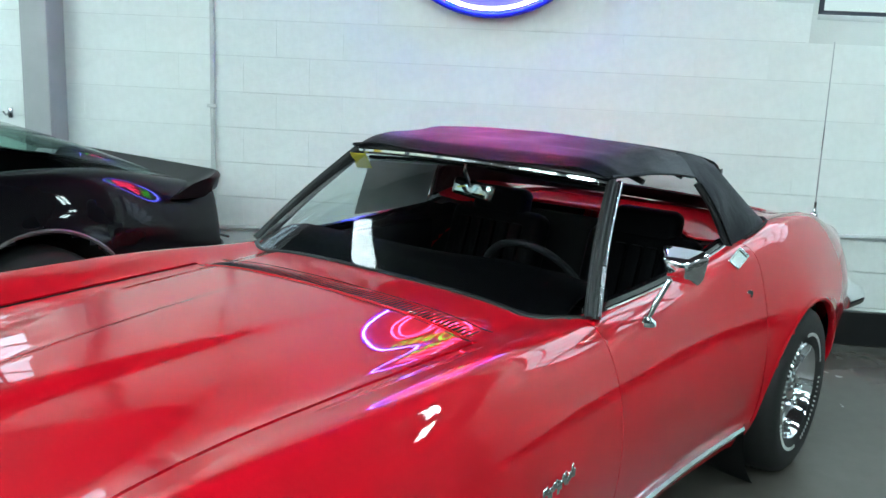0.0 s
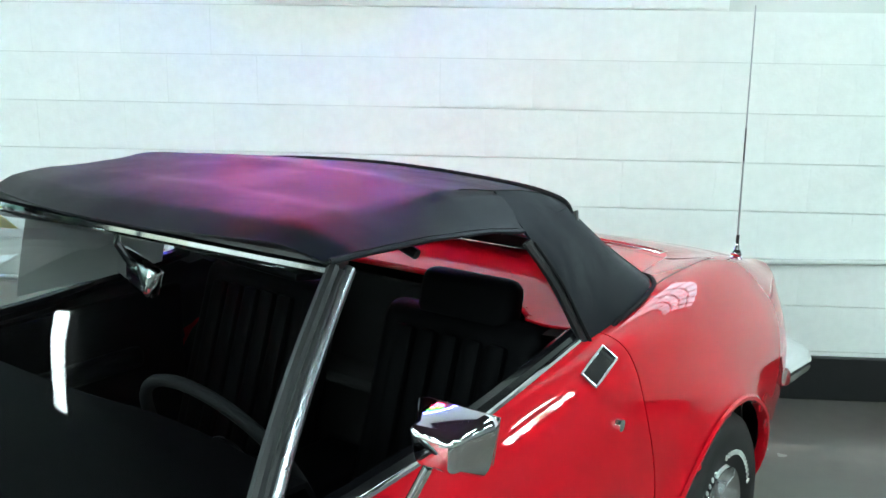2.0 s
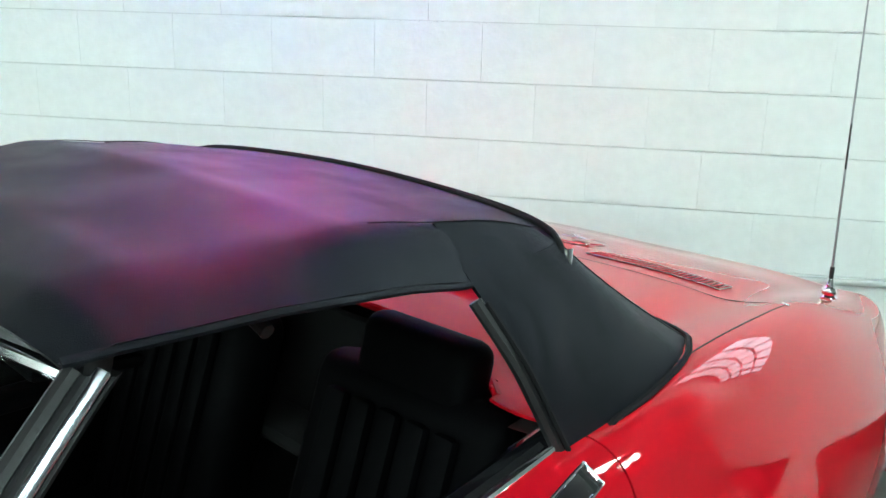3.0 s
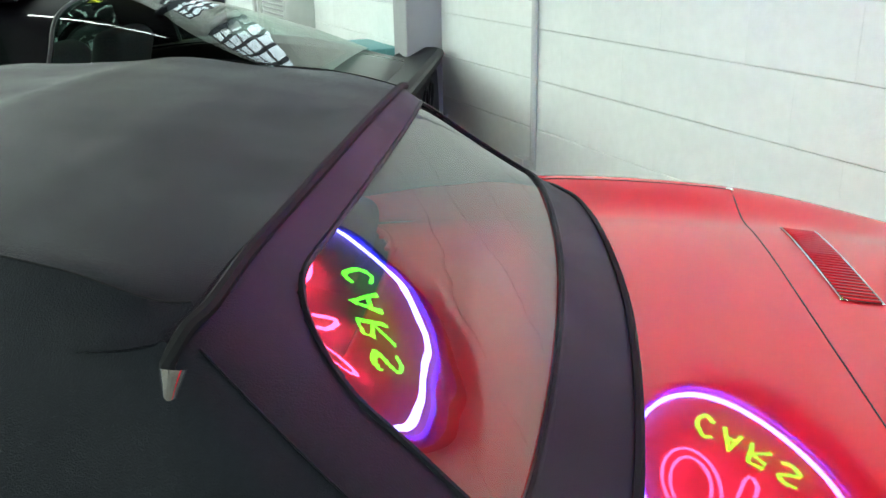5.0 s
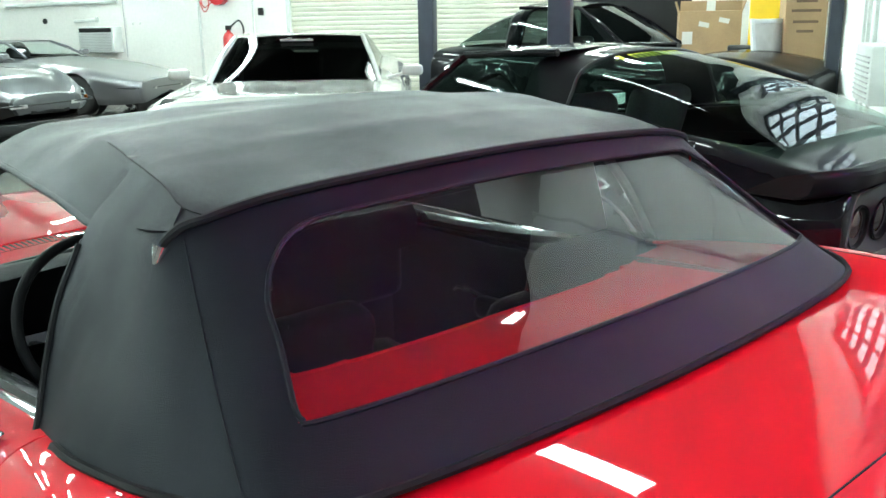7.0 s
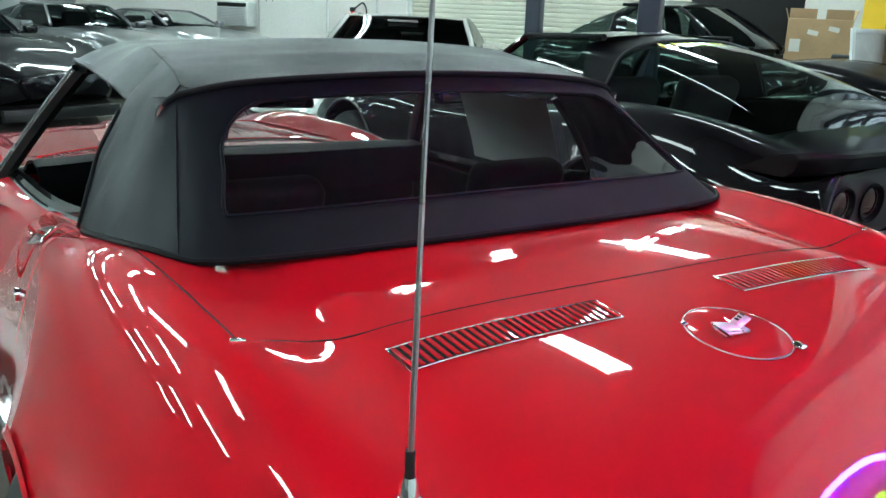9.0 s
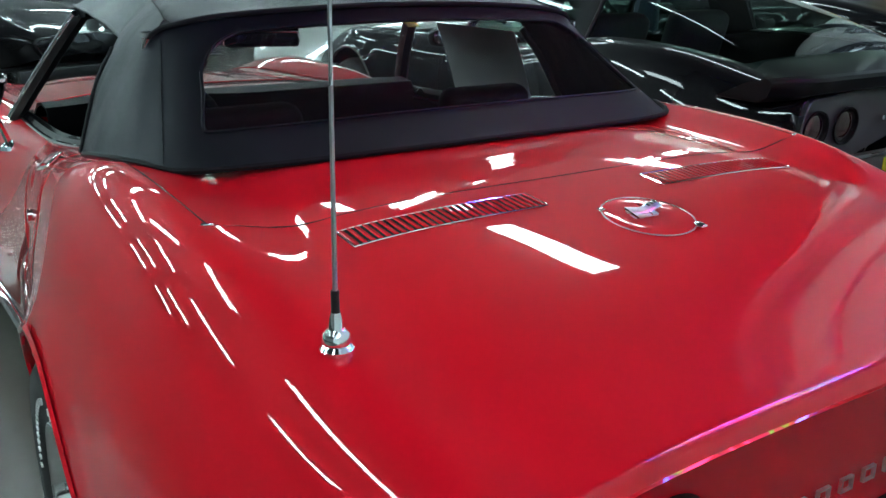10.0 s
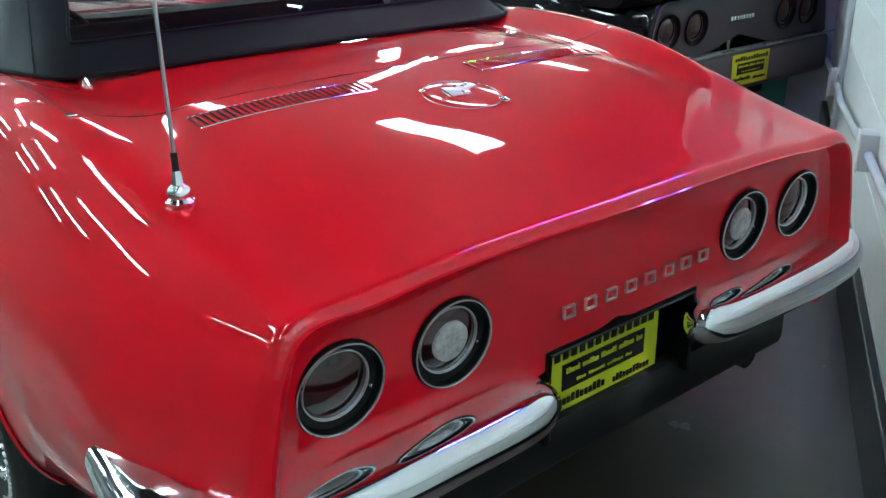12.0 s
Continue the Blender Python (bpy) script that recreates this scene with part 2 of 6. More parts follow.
def add_lathe(bm, prof, n=32, m=None):
    """A turned body round local y: rows of (radius, y)."""
    rings = []
    for r, y in prof:
        rings.append([bm.verts.new((r * math.cos(TAU * k / n), y, r * math.sin(TAU * k / n))) for k in range(n)])
    for a, b in zip(rings, rings[1:]):
        for k in range(n):
            bm.faces.new((a[k], a[(k + 1) % n], b[(k + 1) % n], b[k]))
    if m is not None:
        bmesh.ops.transform(bm, matrix=m, verts=[v for r in rings for v in r])
    return bm


def lathe(prof, n=32, m=None):
    return add_lathe(bmesh.new(), prof, n, m)


def add_tube(bm, pts, r, n=8, closed=False, taper=None):
    pts = [Vector(p) for p in pts]
    count = len(pts)
    rings = []
    up = Vector((0.13, 0.21, 0.97))
    for k, p in enumerate(pts):
        a = pts[(k - 1) % count] if closed or k else pts[0]
        b = pts[(k + 1) % count] if closed or k < count - 1 else pts[-1]
        d = (b - a).normalized()
        s = d.cross(up)
        if s.length < 0.05:
            s = d.cross(Vector((1, 0, 0)))
        s.normalize()
        w = s.cross(d)
        rr = r if taper is None else r + (taper - r) * k / max(1, count - 1)
        rings.append([bm.verts.new(p + rr * (math.cos(TAU * q / n) * s + math.sin(TAU * q / n) * w)) for q in range(n)])
    pairs = list(zip(rings, rings[1:])) + ([(rings[-1], rings[0])] if closed else [])
    for a, b in pairs:
        for q in range(n):
            bm.faces.new((a[q], a[(q + 1) % n], b[(q + 1) % n], b[q]))
    if not closed:
        bm.faces.new(rings[0][::-1]), bm.faces.new(rings[-1])
    return bm


def tube(pts, r, n=8, closed=False, taper=None):
    return add_tube(bmesh.new(), pts, r, n, closed, taper)


def spline(pts, per=8, closed=False):
    """Catmull-Rom through points of any dimension."""
    p = [np.array(q, float) for q in pts]
    out = []
    count = len(p)
    for k in range(count if closed else count - 1):
        a = p[(k - 1) % count] if closed or k else 2 * p[0] - p[1]
        b, c = p[k], p[(k + 1) % count]
        d = p[(k + 2) % count] if closed or k + 2 < count else 2 * p[-1] - p[-2]
        for j in range(per):
            t = j / per
            out.append(0.5 * (2 * b + (c - a) * t + (2 * a - 5 * b + 4 * c - d) * t * t + (3 * b - a - 3 * c + d) * t ** 3))
    if not closed:
        out.append(p[-1])
    return out


def table(xs, ys, soft=0.0):
    """A smooth curve through the stations (monotone between them)."""
    xs, ys = np.array(xs, float), np.array(ys, float)
    d = np.diff(ys) / np.diff(xs)
    m = np.zeros(len(xs))
    for k in range(1, len(xs) - 1):
        if d[k - 1] * d[k] > 0:
            w1, w2 = 2 * (xs[k + 1] - xs[k]) + xs[k] - xs[k - 1], xs[k + 1] - xs[k] + 2 * (xs[k] - xs[k - 1])
            m[k] = (w1 + w2) / (w1 / d[k - 1] + w2 / d[k])
    m[0], m[-1] = d[0], d[-1]

    def raw(x):
        k = int(np.clip(np.searchsorted(xs, x) - 1, 0, len(xs) - 2))
        h = xs[k + 1] - xs[k]
        t = (x - xs[k]) / h
        if t < 0:
            return ys[0] + (x - xs[0]) * m[0]
        if t > 1:
            return ys[-1] + (x - xs[-1]) * m[-1]
        return ((1 + 2 * t) * (1 - t) ** 2 * ys[k] + t * (1 - t) ** 2 * h * m[k]
                + t * t * (3 - 2 * t) * ys[k + 1] + t * t * (t - 1) * h * m[k + 1])

    if not soft:
        return raw
    gx = np.linspace(xs[0] - 4 * soft, xs[-1] + 4 * soft, 900)
    gy = np.array([raw(x) for x in gx])
    step = gx[1] - gx[0]
    ker = np.exp(-0.5 * (np.arange(-int(3 * soft / step), int(3 * soft / step) + 1) * step / soft) ** 2)
    gs = np.convolve(gy, ker / ker.sum(), "same")
    return lambda x: float(np.interp(x, gx, gs))


def solidify(ob, t, offset=-1.0):
    md = ob.modifiers.new("solid", "SOLIDIFY")
    md.thickness, md.offset = t, offset
    split = ob.modifiers.new("split", "EDGE_SPLIT")
    split.split_angle = radians(38)
    return ob


# ======== the room ========
def room_box(name, size, at, material, kind="structure", label="", category="", bevel=0.0):
    return solo(name, box(size, at, bevel), material, label or name.replace("_", " "), category or name.split("_")[0], ROOM, kind=kind,
                smooth=False)


LEN, WID = WALL_B - WALL_D, WALL_C - WALL_A
MX, MY = (WALL_B + WALL_D) / 2, (WALL_C + WALL_A) / 2
room_box("floor", (LEN + 0.6, WID + 0.6, 0.2), (MX, MY, -0.1), M_FLOOR, label="worn grey painted concrete floor with a dull shine", category="floor")
room_box("ceiling", (LEN + 0.6, WID + 0.6, 0.2), (MX, MY, CEIL + 0.1), M_CEIL, label="dark unpainted board ceiling", category="ceiling")
room_box("wall_c", (LEN + 0.6, 0.25, CEIL), (MX, WALL_C + 0.125, CEIL / 2), M_DIMWALL, label="unseen plaster wall, dimmed to grey", category="wall")
room_box("wall_d", (0.25, WID, CEIL), (WALL_D - 0.125, MY, CEIL / 2), M_DIMWALL, label="unseen plaster wall, dimmed to grey", category="wall")

# wall with the neon sign: core behind painted blocks, with high steel windows
WINDOWS_A = [(-3.9, -1.15), (3.9, 6.6), (7.2, 9.9)]
WIN_Z0, WIN_Z1 = 1.84, 3.3


def wall_with_holes(name, x0, x1, y0, y1, holes, z0, z1, material, label):
    bm = bmesh.new()
    xs = [x0] + [v for h in holes for v in h] + [x1]
    for a, b in zip(xs[::2], xs[1::2]):
        add_box(bm, (b - a, y1 - y0, CEIL), ((a + b) / 2, (y0 + y1) / 2, CEIL / 2))
    for a, b in holes:
        add_box(bm, (b - a, y1 - y0, z0), ((a + b) / 2, (y0 + y1) / 2, z0 / 2))
        add_box(bm, (b - a, y1 - y0, CEIL - z1), ((a + b) / 2, (y0 + y1) / 2, (CEIL + z1) / 2))
    return solo(name, bm, material, label, "wall", ROOM, kind="structure", smooth=False)


wall_a = wall_with_holes("wall_a", WALL_D - 0.25, WALL_B + 0.25, WALL_A - 0.30, WALL_A - 0.012, WINDOWS_A, WIN_Z0, WIN_Z1,
                         M_JOINT, "white painted concrete block wall with raked joints")
DOOR_R, DOOR_L, DOOR_H = 0.24, 6.92, 3.5
wall_b = new("wall_b", mesh("wall_b", box((0.25, DOOR_R - WALL_A, CEIL), (WALL_B + 0.125, (DOOR_R + WALL_A) / 2, CEIL / 2)), M_PLASTER, False))
bmw = bmesh.new()
add_box(bmw, (0.25, DOOR_R - WALL_A, CEIL), (WALL_B + 0.125, (DOOR_R + WALL_A) / 2, CEIL / 2))
add_box(bmw, (0.25, WALL_C - DOOR_L, CEIL), (WALL_B + 0.125, (WALL_C + DOOR_L) / 2, CEIL / 2))
add_box(bmw, (0.25, DOOR_L - DOOR_R, CEIL - DOOR_H), (WALL_B + 0.125, (DOOR_L + DOOR_R) / 2, (CEIL + DOOR_H) / 2))
wall_b.data = mesh("wall_b", bmw, M_PLASTER, False)
wall_b.matrix_basis = ROOM
tagged(wall_b, "white plastered end wall with a wide roller door", "wall", kind="structure")


def skirting(name, x0, x1):
    bm = box((x1 - x0, 0.03, 0.205), ((x0 + x1) / 2, WALL_A + 0.012, 0.1025), 0.006)
    solo(name, bm, M_BASE, "black painted skirting along the block wall", "skirting", ROOM, kind="structure", smooth=False)


skirting("baseboard", WALL_D, 3.12)
skirting("baseboard", 3.48, WALL_B)


def steel_window(k, x0, x1):
    w = thing("window_%d" % k, "high steel-framed window of small clear panes", "window", ROOM, kind="structure")
    bm = bmesh.new()
    for z in (WIN_Z0 + 0.03, WIN_Z1 - 0.03):
        add_box(bm, (x1 - x0, 0.06, 0.06), ((x0 + x1) / 2, WALL_A - 0.15, z))
    for x in (x0 + 0.03, x1 - 0.03):
        add_box(bm, (0.06, 0.06, WIN_Z1 - WIN_Z0 - 0.12), (x, WALL_A - 0.15, (WIN_Z0 + WIN_Z1) / 2))
    fr = part("window_frame", bm, M_POST, w, smooth=False)
    nx, nz = 6, 4
    dx, dz = (x1 - x0 - 0.12) / nx, (WIN_Z1 - WIN_Z0 - 0.12) / nz
    for q in range(1, nx):
        part("mullion", box((0.028, 0.04, WIN_Z1 - WIN_Z0 - 0.12), (x0 + 0.06 + q * dx, WALL_A - 0.15, (WIN_Z0 + WIN_Z1) / 2)), M_POST, fr, smooth=False)
    for q in range(1, nz):
        part("glazing_bar", box((x1 - x0 - 0.12, 0.034, 0.028), ((x0 + x1) / 2, WALL_A - 0.15, WIN_Z0 + 0.06 + q * dz)), M_POST, fr, smooth=False)
    for a in range(nx):
        for b in range(nz):
            p = part("pane", box((dx, 0.004, dz), (x0 + 0.06 + (a + 0.5) * dx, WALL_A - 0.15, WIN_Z0 + 0.06 + (b + 0.5) * dz)), M_PANE, w, smooth=False)
            p.visible_shadow = False
    part("window_sill", box((x1 - x0 - 0.01, 0.14, 0.03), ((x0 + x1) / 2, WALL_A - 0.085, WIN_Z0 + 0.016), 0.004), M_STEEL, w)
    # the sky's light in the opening
    la = new("window_light", bpy.data.lights.new("window_light", "AREA"))
    la.data.shape, la.data.size, la.data.size_y = "RECTANGLE", x1 - x0 - 0.1, WIN_Z1 - WIN_Z0 - 0.1
    la.data.energy, la.data.color = WINDOW_POWER, (0.86, 0.95, 1.0)
    la.matrix_basis = ROOM @ look(((x0 + x1) / 2, WALL_A - 0.24, (WIN_Z0 + WIN_Z1) / 2), ((x0 + x1) / 2, WALL_A + 3, (WIN_Z0 + WIN_Z1) / 2 - 0.4))


for k, (a, b) in enumerate(WINDOWS_A):
    steel_window(k + 1, a, b)

# pale ground and hazy distance outside
solo("ground", box((120, 60, 0.1), (0, -31.9, -0.2)), mat("outside_concrete", (0.35, 0.35, 0.33), 0.9, var=0.2, vscale=0.3), "pale concrete yard outside",
     "ground", ROOM, kind="structure", smooth=False)

# pier and conduits on the block wall
room_box("pier", (0.17, 0.20, CEIL), (3.33, WALL_A + 0.10, CEIL / 2), M_GREYSTEEL, label="grey painted pier against the block wall", category="pier", bevel=0.008)


def conduit(pts, label, r=0.013):
    return solo("conduit", tube(pts, r, 10), M_STEEL, label, "conduit", ROOM)


conduit([(2.31, WALL_A + 0.016, z) for z in (0.21, 1.0, 2.0, 3.0, CEIL - 0.01)], "white painted vertical conduit clipped to the wall", 0.015)
for z in (0.5, 1.2, 1.95, 2.8):
    solo("conduit_clip", box((0.06, 0.01, 0.022), (2.31, WALL_A + 0.028, z), 0.003), M_STEEL, "small white conduit clip on the wall", "clip", ROOM)

xs_box = (0.893, 2.37, 3.70)
for x, z in zip(xs_box, (0.555, 0.458, 0.375)):
    t = thing("socket_box", "white surface-mounted socket box on the block wall", "socket", ROOM, group="sockets along the wall")
    part("box_body", box((0.075, 0.05, 0.115), (x, WALL_A + 0.026, z), 0.006), M_STEEL, t)
    part("box_cover", box((0.079, 0.006, 0.12), (x, WALL_A + 0.054, z), 0.002), M_PLASTER, t)
conduit([(-2.2, WALL_A + 0.02, 0.66), (-0.5, WALL_A + 0.02, 0.62), (0.5, WALL_A + 0.022, 0.56), (0.855, WALL_A + 0.025, 0.55)], "white conduit along the block wall")
conduit([(0.931, WALL_A + 0.025, 0.55), (1.2, WALL_A + 0.03, 0.52), (1.9, WALL_A + 0.035, 0.47), (2.332, WALL_A + 0.025, 0.458)], "white conduit along the block wall")
conduit([(2.408, WALL_A + 0.025, 0.45), (2.9, WALL_A + 0.025, 0.42), (3.24, WALL_A + 0.025, 0.40)], "white conduit along the block wall")
t = thing("coat_hook", "small steel hook on the white wall", "hook", ROOM)
part("hook_plate", box((0.03, 0.012, 0.06), (3.62, WALL_A + 0.007, 1.09), 0.003), M_SATIN, t)
part("hook_arm", tube([(3.62, WALL_A + 0.012, 1.09), (3.62, WALL_A + 0.06, 1.08), (3.62, WALL_A + 0.085, 1.10)], 0.006, 8), M_SATIN, t)


# fluorescent battens under the ceiling
def batten():
    t = thing("ceiling_light", "white twin-tube fluorescent batten under the ceiling, lit", "light", group="ceiling battens")
    part("housing", box((1.24, 0.16, 0.06), (0, 0, -0.03), 0.01), M_STEEL, t)
    part("reflector", box((1.22, 0.22, 0.008), (0, 0, -0.065), 0.002), M_STEEL, t)
    for y in (-0.06, 0.06):
        part("tube", tube([(-0.58, y, -0.10), (0.58, y, -0.10)], 0.019, 10), M_TUBE, t)
        for x in (-0.595, 0.595):
            part("lampholder", box((0.03, 0.035, 0.06), (x, y, -0.095), 0.004), M_STEEL, t)
    return t


first = batten()
LIGHTS = [(x, y) for y in (2.6, 5.6, 8.6, 11.6) for x in (-1.6, 2.3, 6.2, 8.9, 11.6) if (x, y) != (2.3, 2.6)] + [(12.2, 1.1), (9.6, 1.1), (6.2, 13.4), (-3.6, -0.2), (-5.5, 2.6), (-5.5, 5.6)]
for k, (x, y) in enumerate([(x + d, y) for x, y in LIGHTS for d in (-0.98, 0.98)]):
    m = ROOM @ pose(x, y, CEIL - 0.002)
    if k == 0:
        first.matrix_basis = m
    else:
        copy_thing(first, m)


def wrap_light():
    t = thing("ceiling_light", "broad white wrap-around ceiling light with a glowing diffuser", "light", group="ceiling lights")
    part("housing", box((0.26, 1.54, 0.04), (0, 0, -0.02), 0.008), M_STEEL, t)
    part("diffuser", box((0.29, 1.52, 0.05), (0, 0, -0.066), 0.02, 3), M_PANEL, t, "glowing white diffuser")
    for y in (-0.775, 0.775):
        part("end_cap", box((0.30, 0.02, 0.09), (0, y, -0.045), 0.004), M_STEEL, t)
    return t


first = wrap_light()
for k, (x, y) in enumerate(((4.1, 0.6), (4.6, 3.7), (8.4, 0.9), (0.6, 4.3), (7.6, 7.2))):
    m = ROOM @ pose(x, y, CEIL - 0.002, 0, 0, -28)
    if k == 0:
        first.matrix_basis = m
    else:
        copy_thing(first, m)


# neon sign on the block wall
def neon_sign():
    cx, cz, r = 0.667, 2.405, 0.582
    k_ = 1.04
    t = thing("neon_sign", "round neon sign with blue ring, red OK and green lettering", "sign", ROOM)
    y = WALL_A + 0.12
    bm = bmesh.new()
    add_lathe(bm, [(0.001, 0), (r + 0.020, 0), (r + 0.026, 0.012), (r + 0.026, 0.09), (r + 0.010, 0.105), (0.001, 0.105)], 64,
              Matrix.Translation((cx, WALL_A + 0.003, cz)))
    part("backing", bm, M_SIGN, t, "dark round metal can of the sign")
    part("rim", tube([(cx + (r + 0.032) * math.cos(a), y - 0.012, cz + (r + 0.032) * math.sin(a)) for a in np.linspace(0, TAU, 81)[:-1]], 0.020, 10, True), M_SIGNRIM, t, "blue painted rim")
    part("ring", tube([(cx + r * math.cos(a), y + 0.02, cz + r * math.sin(a)) for a in np.linspace(0, TAU, 81)[:-1]], 0.010, 8, True), M_NEON_BLUE, t, "glowing blue neon ring")
    # sign faces the room, so its left is the wall's far side
    def pt(u, v):
        return (cx - u * k_, y + 0.025, cz + v * k_)

    def line(name, pts, material, label, closed=False, rr=0.008, rnd=6):
        part(name, tube([pt(*p) for p in spline(pts, rnd, closed)], rr, 8, closed), material, t, label)

    for d in (0.0, 0.05):
        line("letter_o", [(-0.20 + (0.16 - d) * math.cos(a), 0.03 + (0.24 - d) * math.sin(a)) for a in np.linspace(0, TAU, 17)[:-1]], M_NEON_RED, "red neon letter O", True)
    line("letter_k", [(0.03, 0.27), (0.03, -0.21), (0.09, -0.21), (0.09, -0.02), (0.22, -0.21), (0.30, -0.21), (0.14, 0.04), (0.29, 0.27), (0.21, 0.27), (0.09, 0.08), (0.09, 0.27)],
         M_NEON_RED, "red neon letter K", True, rnd=4)
    strokes = {"U": [[(0, 1), (0, 0.25), (0.5, 0), (1, 0.25), (1, 1)]],
               "S": [[(1, 0.9), (0.5, 1), (0, 0.78), (0.5, 0.5), (1, 0.25), (0.5, 0), (0, 0.1)]],
               "E": [[(1, 1), (0, 1), (0, 0), (1, 0)], [(0, 0.5), (0.8, 0.5)]],
               "D": [[(0, 0), (0, 1), (0.7, 0.9), (1, 0.5), (0.7, 0.1), (0, 0)]],
               "C": [[(1, 0.85), (0.5, 1), (0, 0.5), (0.5, 0), (1, 0.15)]],
               "A": [[(0, 0), (0.5, 1), (1, 0)], [(0.22, 0.4), (0.78, 0.4)]],
               "R": [[(0, 0), (0, 1), (0.8, 0.95), (0.9, 0.65), (0.1, 0.5), (1, 0)]]}
    for word, v0 in (("USED", 0.355), ("CARS", -0.44)):
        for k, ch in enumerate(word):
            u0 = -0.23 + k * 0.125
            bm = bmesh.new()
            for st in strokes[ch]:
                add_tube(bm, [pt(u0 + 0.075 * a, v0 + 0.11 * b) for a, b in (spline(st, 4) if ch in "USCD" else st)], 0.009, 8)
            part("letter_" + ch.lower(), bm, M_NEON_GREEN, t, "green neon letter " + ch)


neon_sign()


# roller door and the things on the end wall
def roller_door():
    d = thing("door_1", "closed cream steel roller door of narrow slats", "door", ROOM, kind="structure")
    n = 44
    h = DOOR_H / n
    bm = bmesh.new()
    prof = [(0.0, 0.0), (0.012, 0.012), (0.016, h * 0.5), (0.012, h - 0.014), (0.0, h - 0.003)]
    rows = [[bm.verts.new((-px, y, pz)) for px, pz in prof] for y in (DOOR_R, DOOR_L)]
    for k in range(len(prof) - 1):
        bm.faces.new((rows[0][k], rows[1][k], rows[1][k + 1], rows[0][k + 1]))
    me = mesh("slat", bm, M_SLAT)
    for k in range(n):
        s = new("slat", me)
        s.parent = d
        s.matrix_basis = pose(WALL_B + 0.10, 0, k * h)
    for y in (DOOR_R + 0.03, DOOR_L - 0.03):
        part("guide", box((0.09, 0.08, DOOR_H), (WALL_B + 0.06, y, DOOR_H / 2), 0.006), M_STEEL, d)
    part("backing", box((0.02, DOOR_L - DOOR_R, DOOR_H), (WALL_B + 0.14, (DOOR_L + DOOR_R) / 2, DOOR_H / 2)), M_GAP, d, smooth=False)


roller_door()

# ======== car bodies ========
Y_STATIONS = (-1.06, -0.75, -0.40, 0.0, 0.42, 0.90, 1.40, 1.90, 2.49, 2.95, 3.30, 3.48)
# half section: x and z of eight lines along the body, station by station
SHARK = dict(
    zc=(0.851, 0.920, 0.967, 0.985, 0.96, 0.93, 0.896, 0.884, 0.851, 0.785, 0.67, 0.59),
    z1=(0.848, 0.913, 0.962, 0.975, 0.95, 0.92, 0.884, 0.862, 0.827, 0.763, 0.650, 0.572),
    x2=(0.54, 0.55, 0.55, 0.55, 0.55, 0.55, 0.552, 0.545, 0.530, 0.55, 0.46, 0.35),
    z2=(0.839, 0.901, 0.954, 0.965, 0.932, 0.882, 0.868, 0.850, 0.830, 0.775, 0.645, 0.56),
    xr=(0.64, 0.685, 0.727, 0.742, 0.735, 0.68, 0.69, 0.72, 0.73, 0.67, 0.55, 0.44),
    zr=(0.835, 0.891, 0.972, 0.990, 0.930, 0.878, 0.868, 0.893, 0.890, 0.80, 0.655, 0.55),
    xs=(0.682, 0.79, 0.835, 0.845, 0.80, 0.765, 0.775, 0.82, 0.845, 0.79, 0.65, 0.49),
    zs=(0.768, 0.755, 0.78, 0.79, 0.78, 0.77, 0.76, 0.765, 0.77, 0.70, 0.60, 0.52),
    xm=(0.715, 0.825, 0.87, 0.88, 0.83, 0.80, 0.815, 0.86, 0.88, 0.835, 0.69, 0.51),
    zm=(0.60, 0.59, 0.60, 0.60, 0.58, 0.56, 0.56, 0.58, 0.60, 0.58, 0.54, 0.48),
    xb=(0.715, 0.79, 0.845, 0.85, 0.80, 0.775, 0.79, 0.835, 0.85, 0.80, 0.66, 0.48),
    zb=(0.50, 0.43, 0.38, 0.36, 0.34, 0.33, 0.33, 0.34, 0.36, 0.36, 0.38, 0.40),
    xk=(0.60, 0.72, 0.76, 0.76, 0.74, 0.72, 0.73, 0.76, 0.77, 0.72, 0.60, 0.44),
    zk=(0.47, 0.37, 0.26, 0.20, 0.19, 0.19, 0.19, 0.19, 0.20, 0.22, 0.28, 0.34))
FLARE = 0.018                            # how far the wheel arches swell
PER = 9                                  # samples between two lines of the section
AXLES = (-0.02, 2.47)


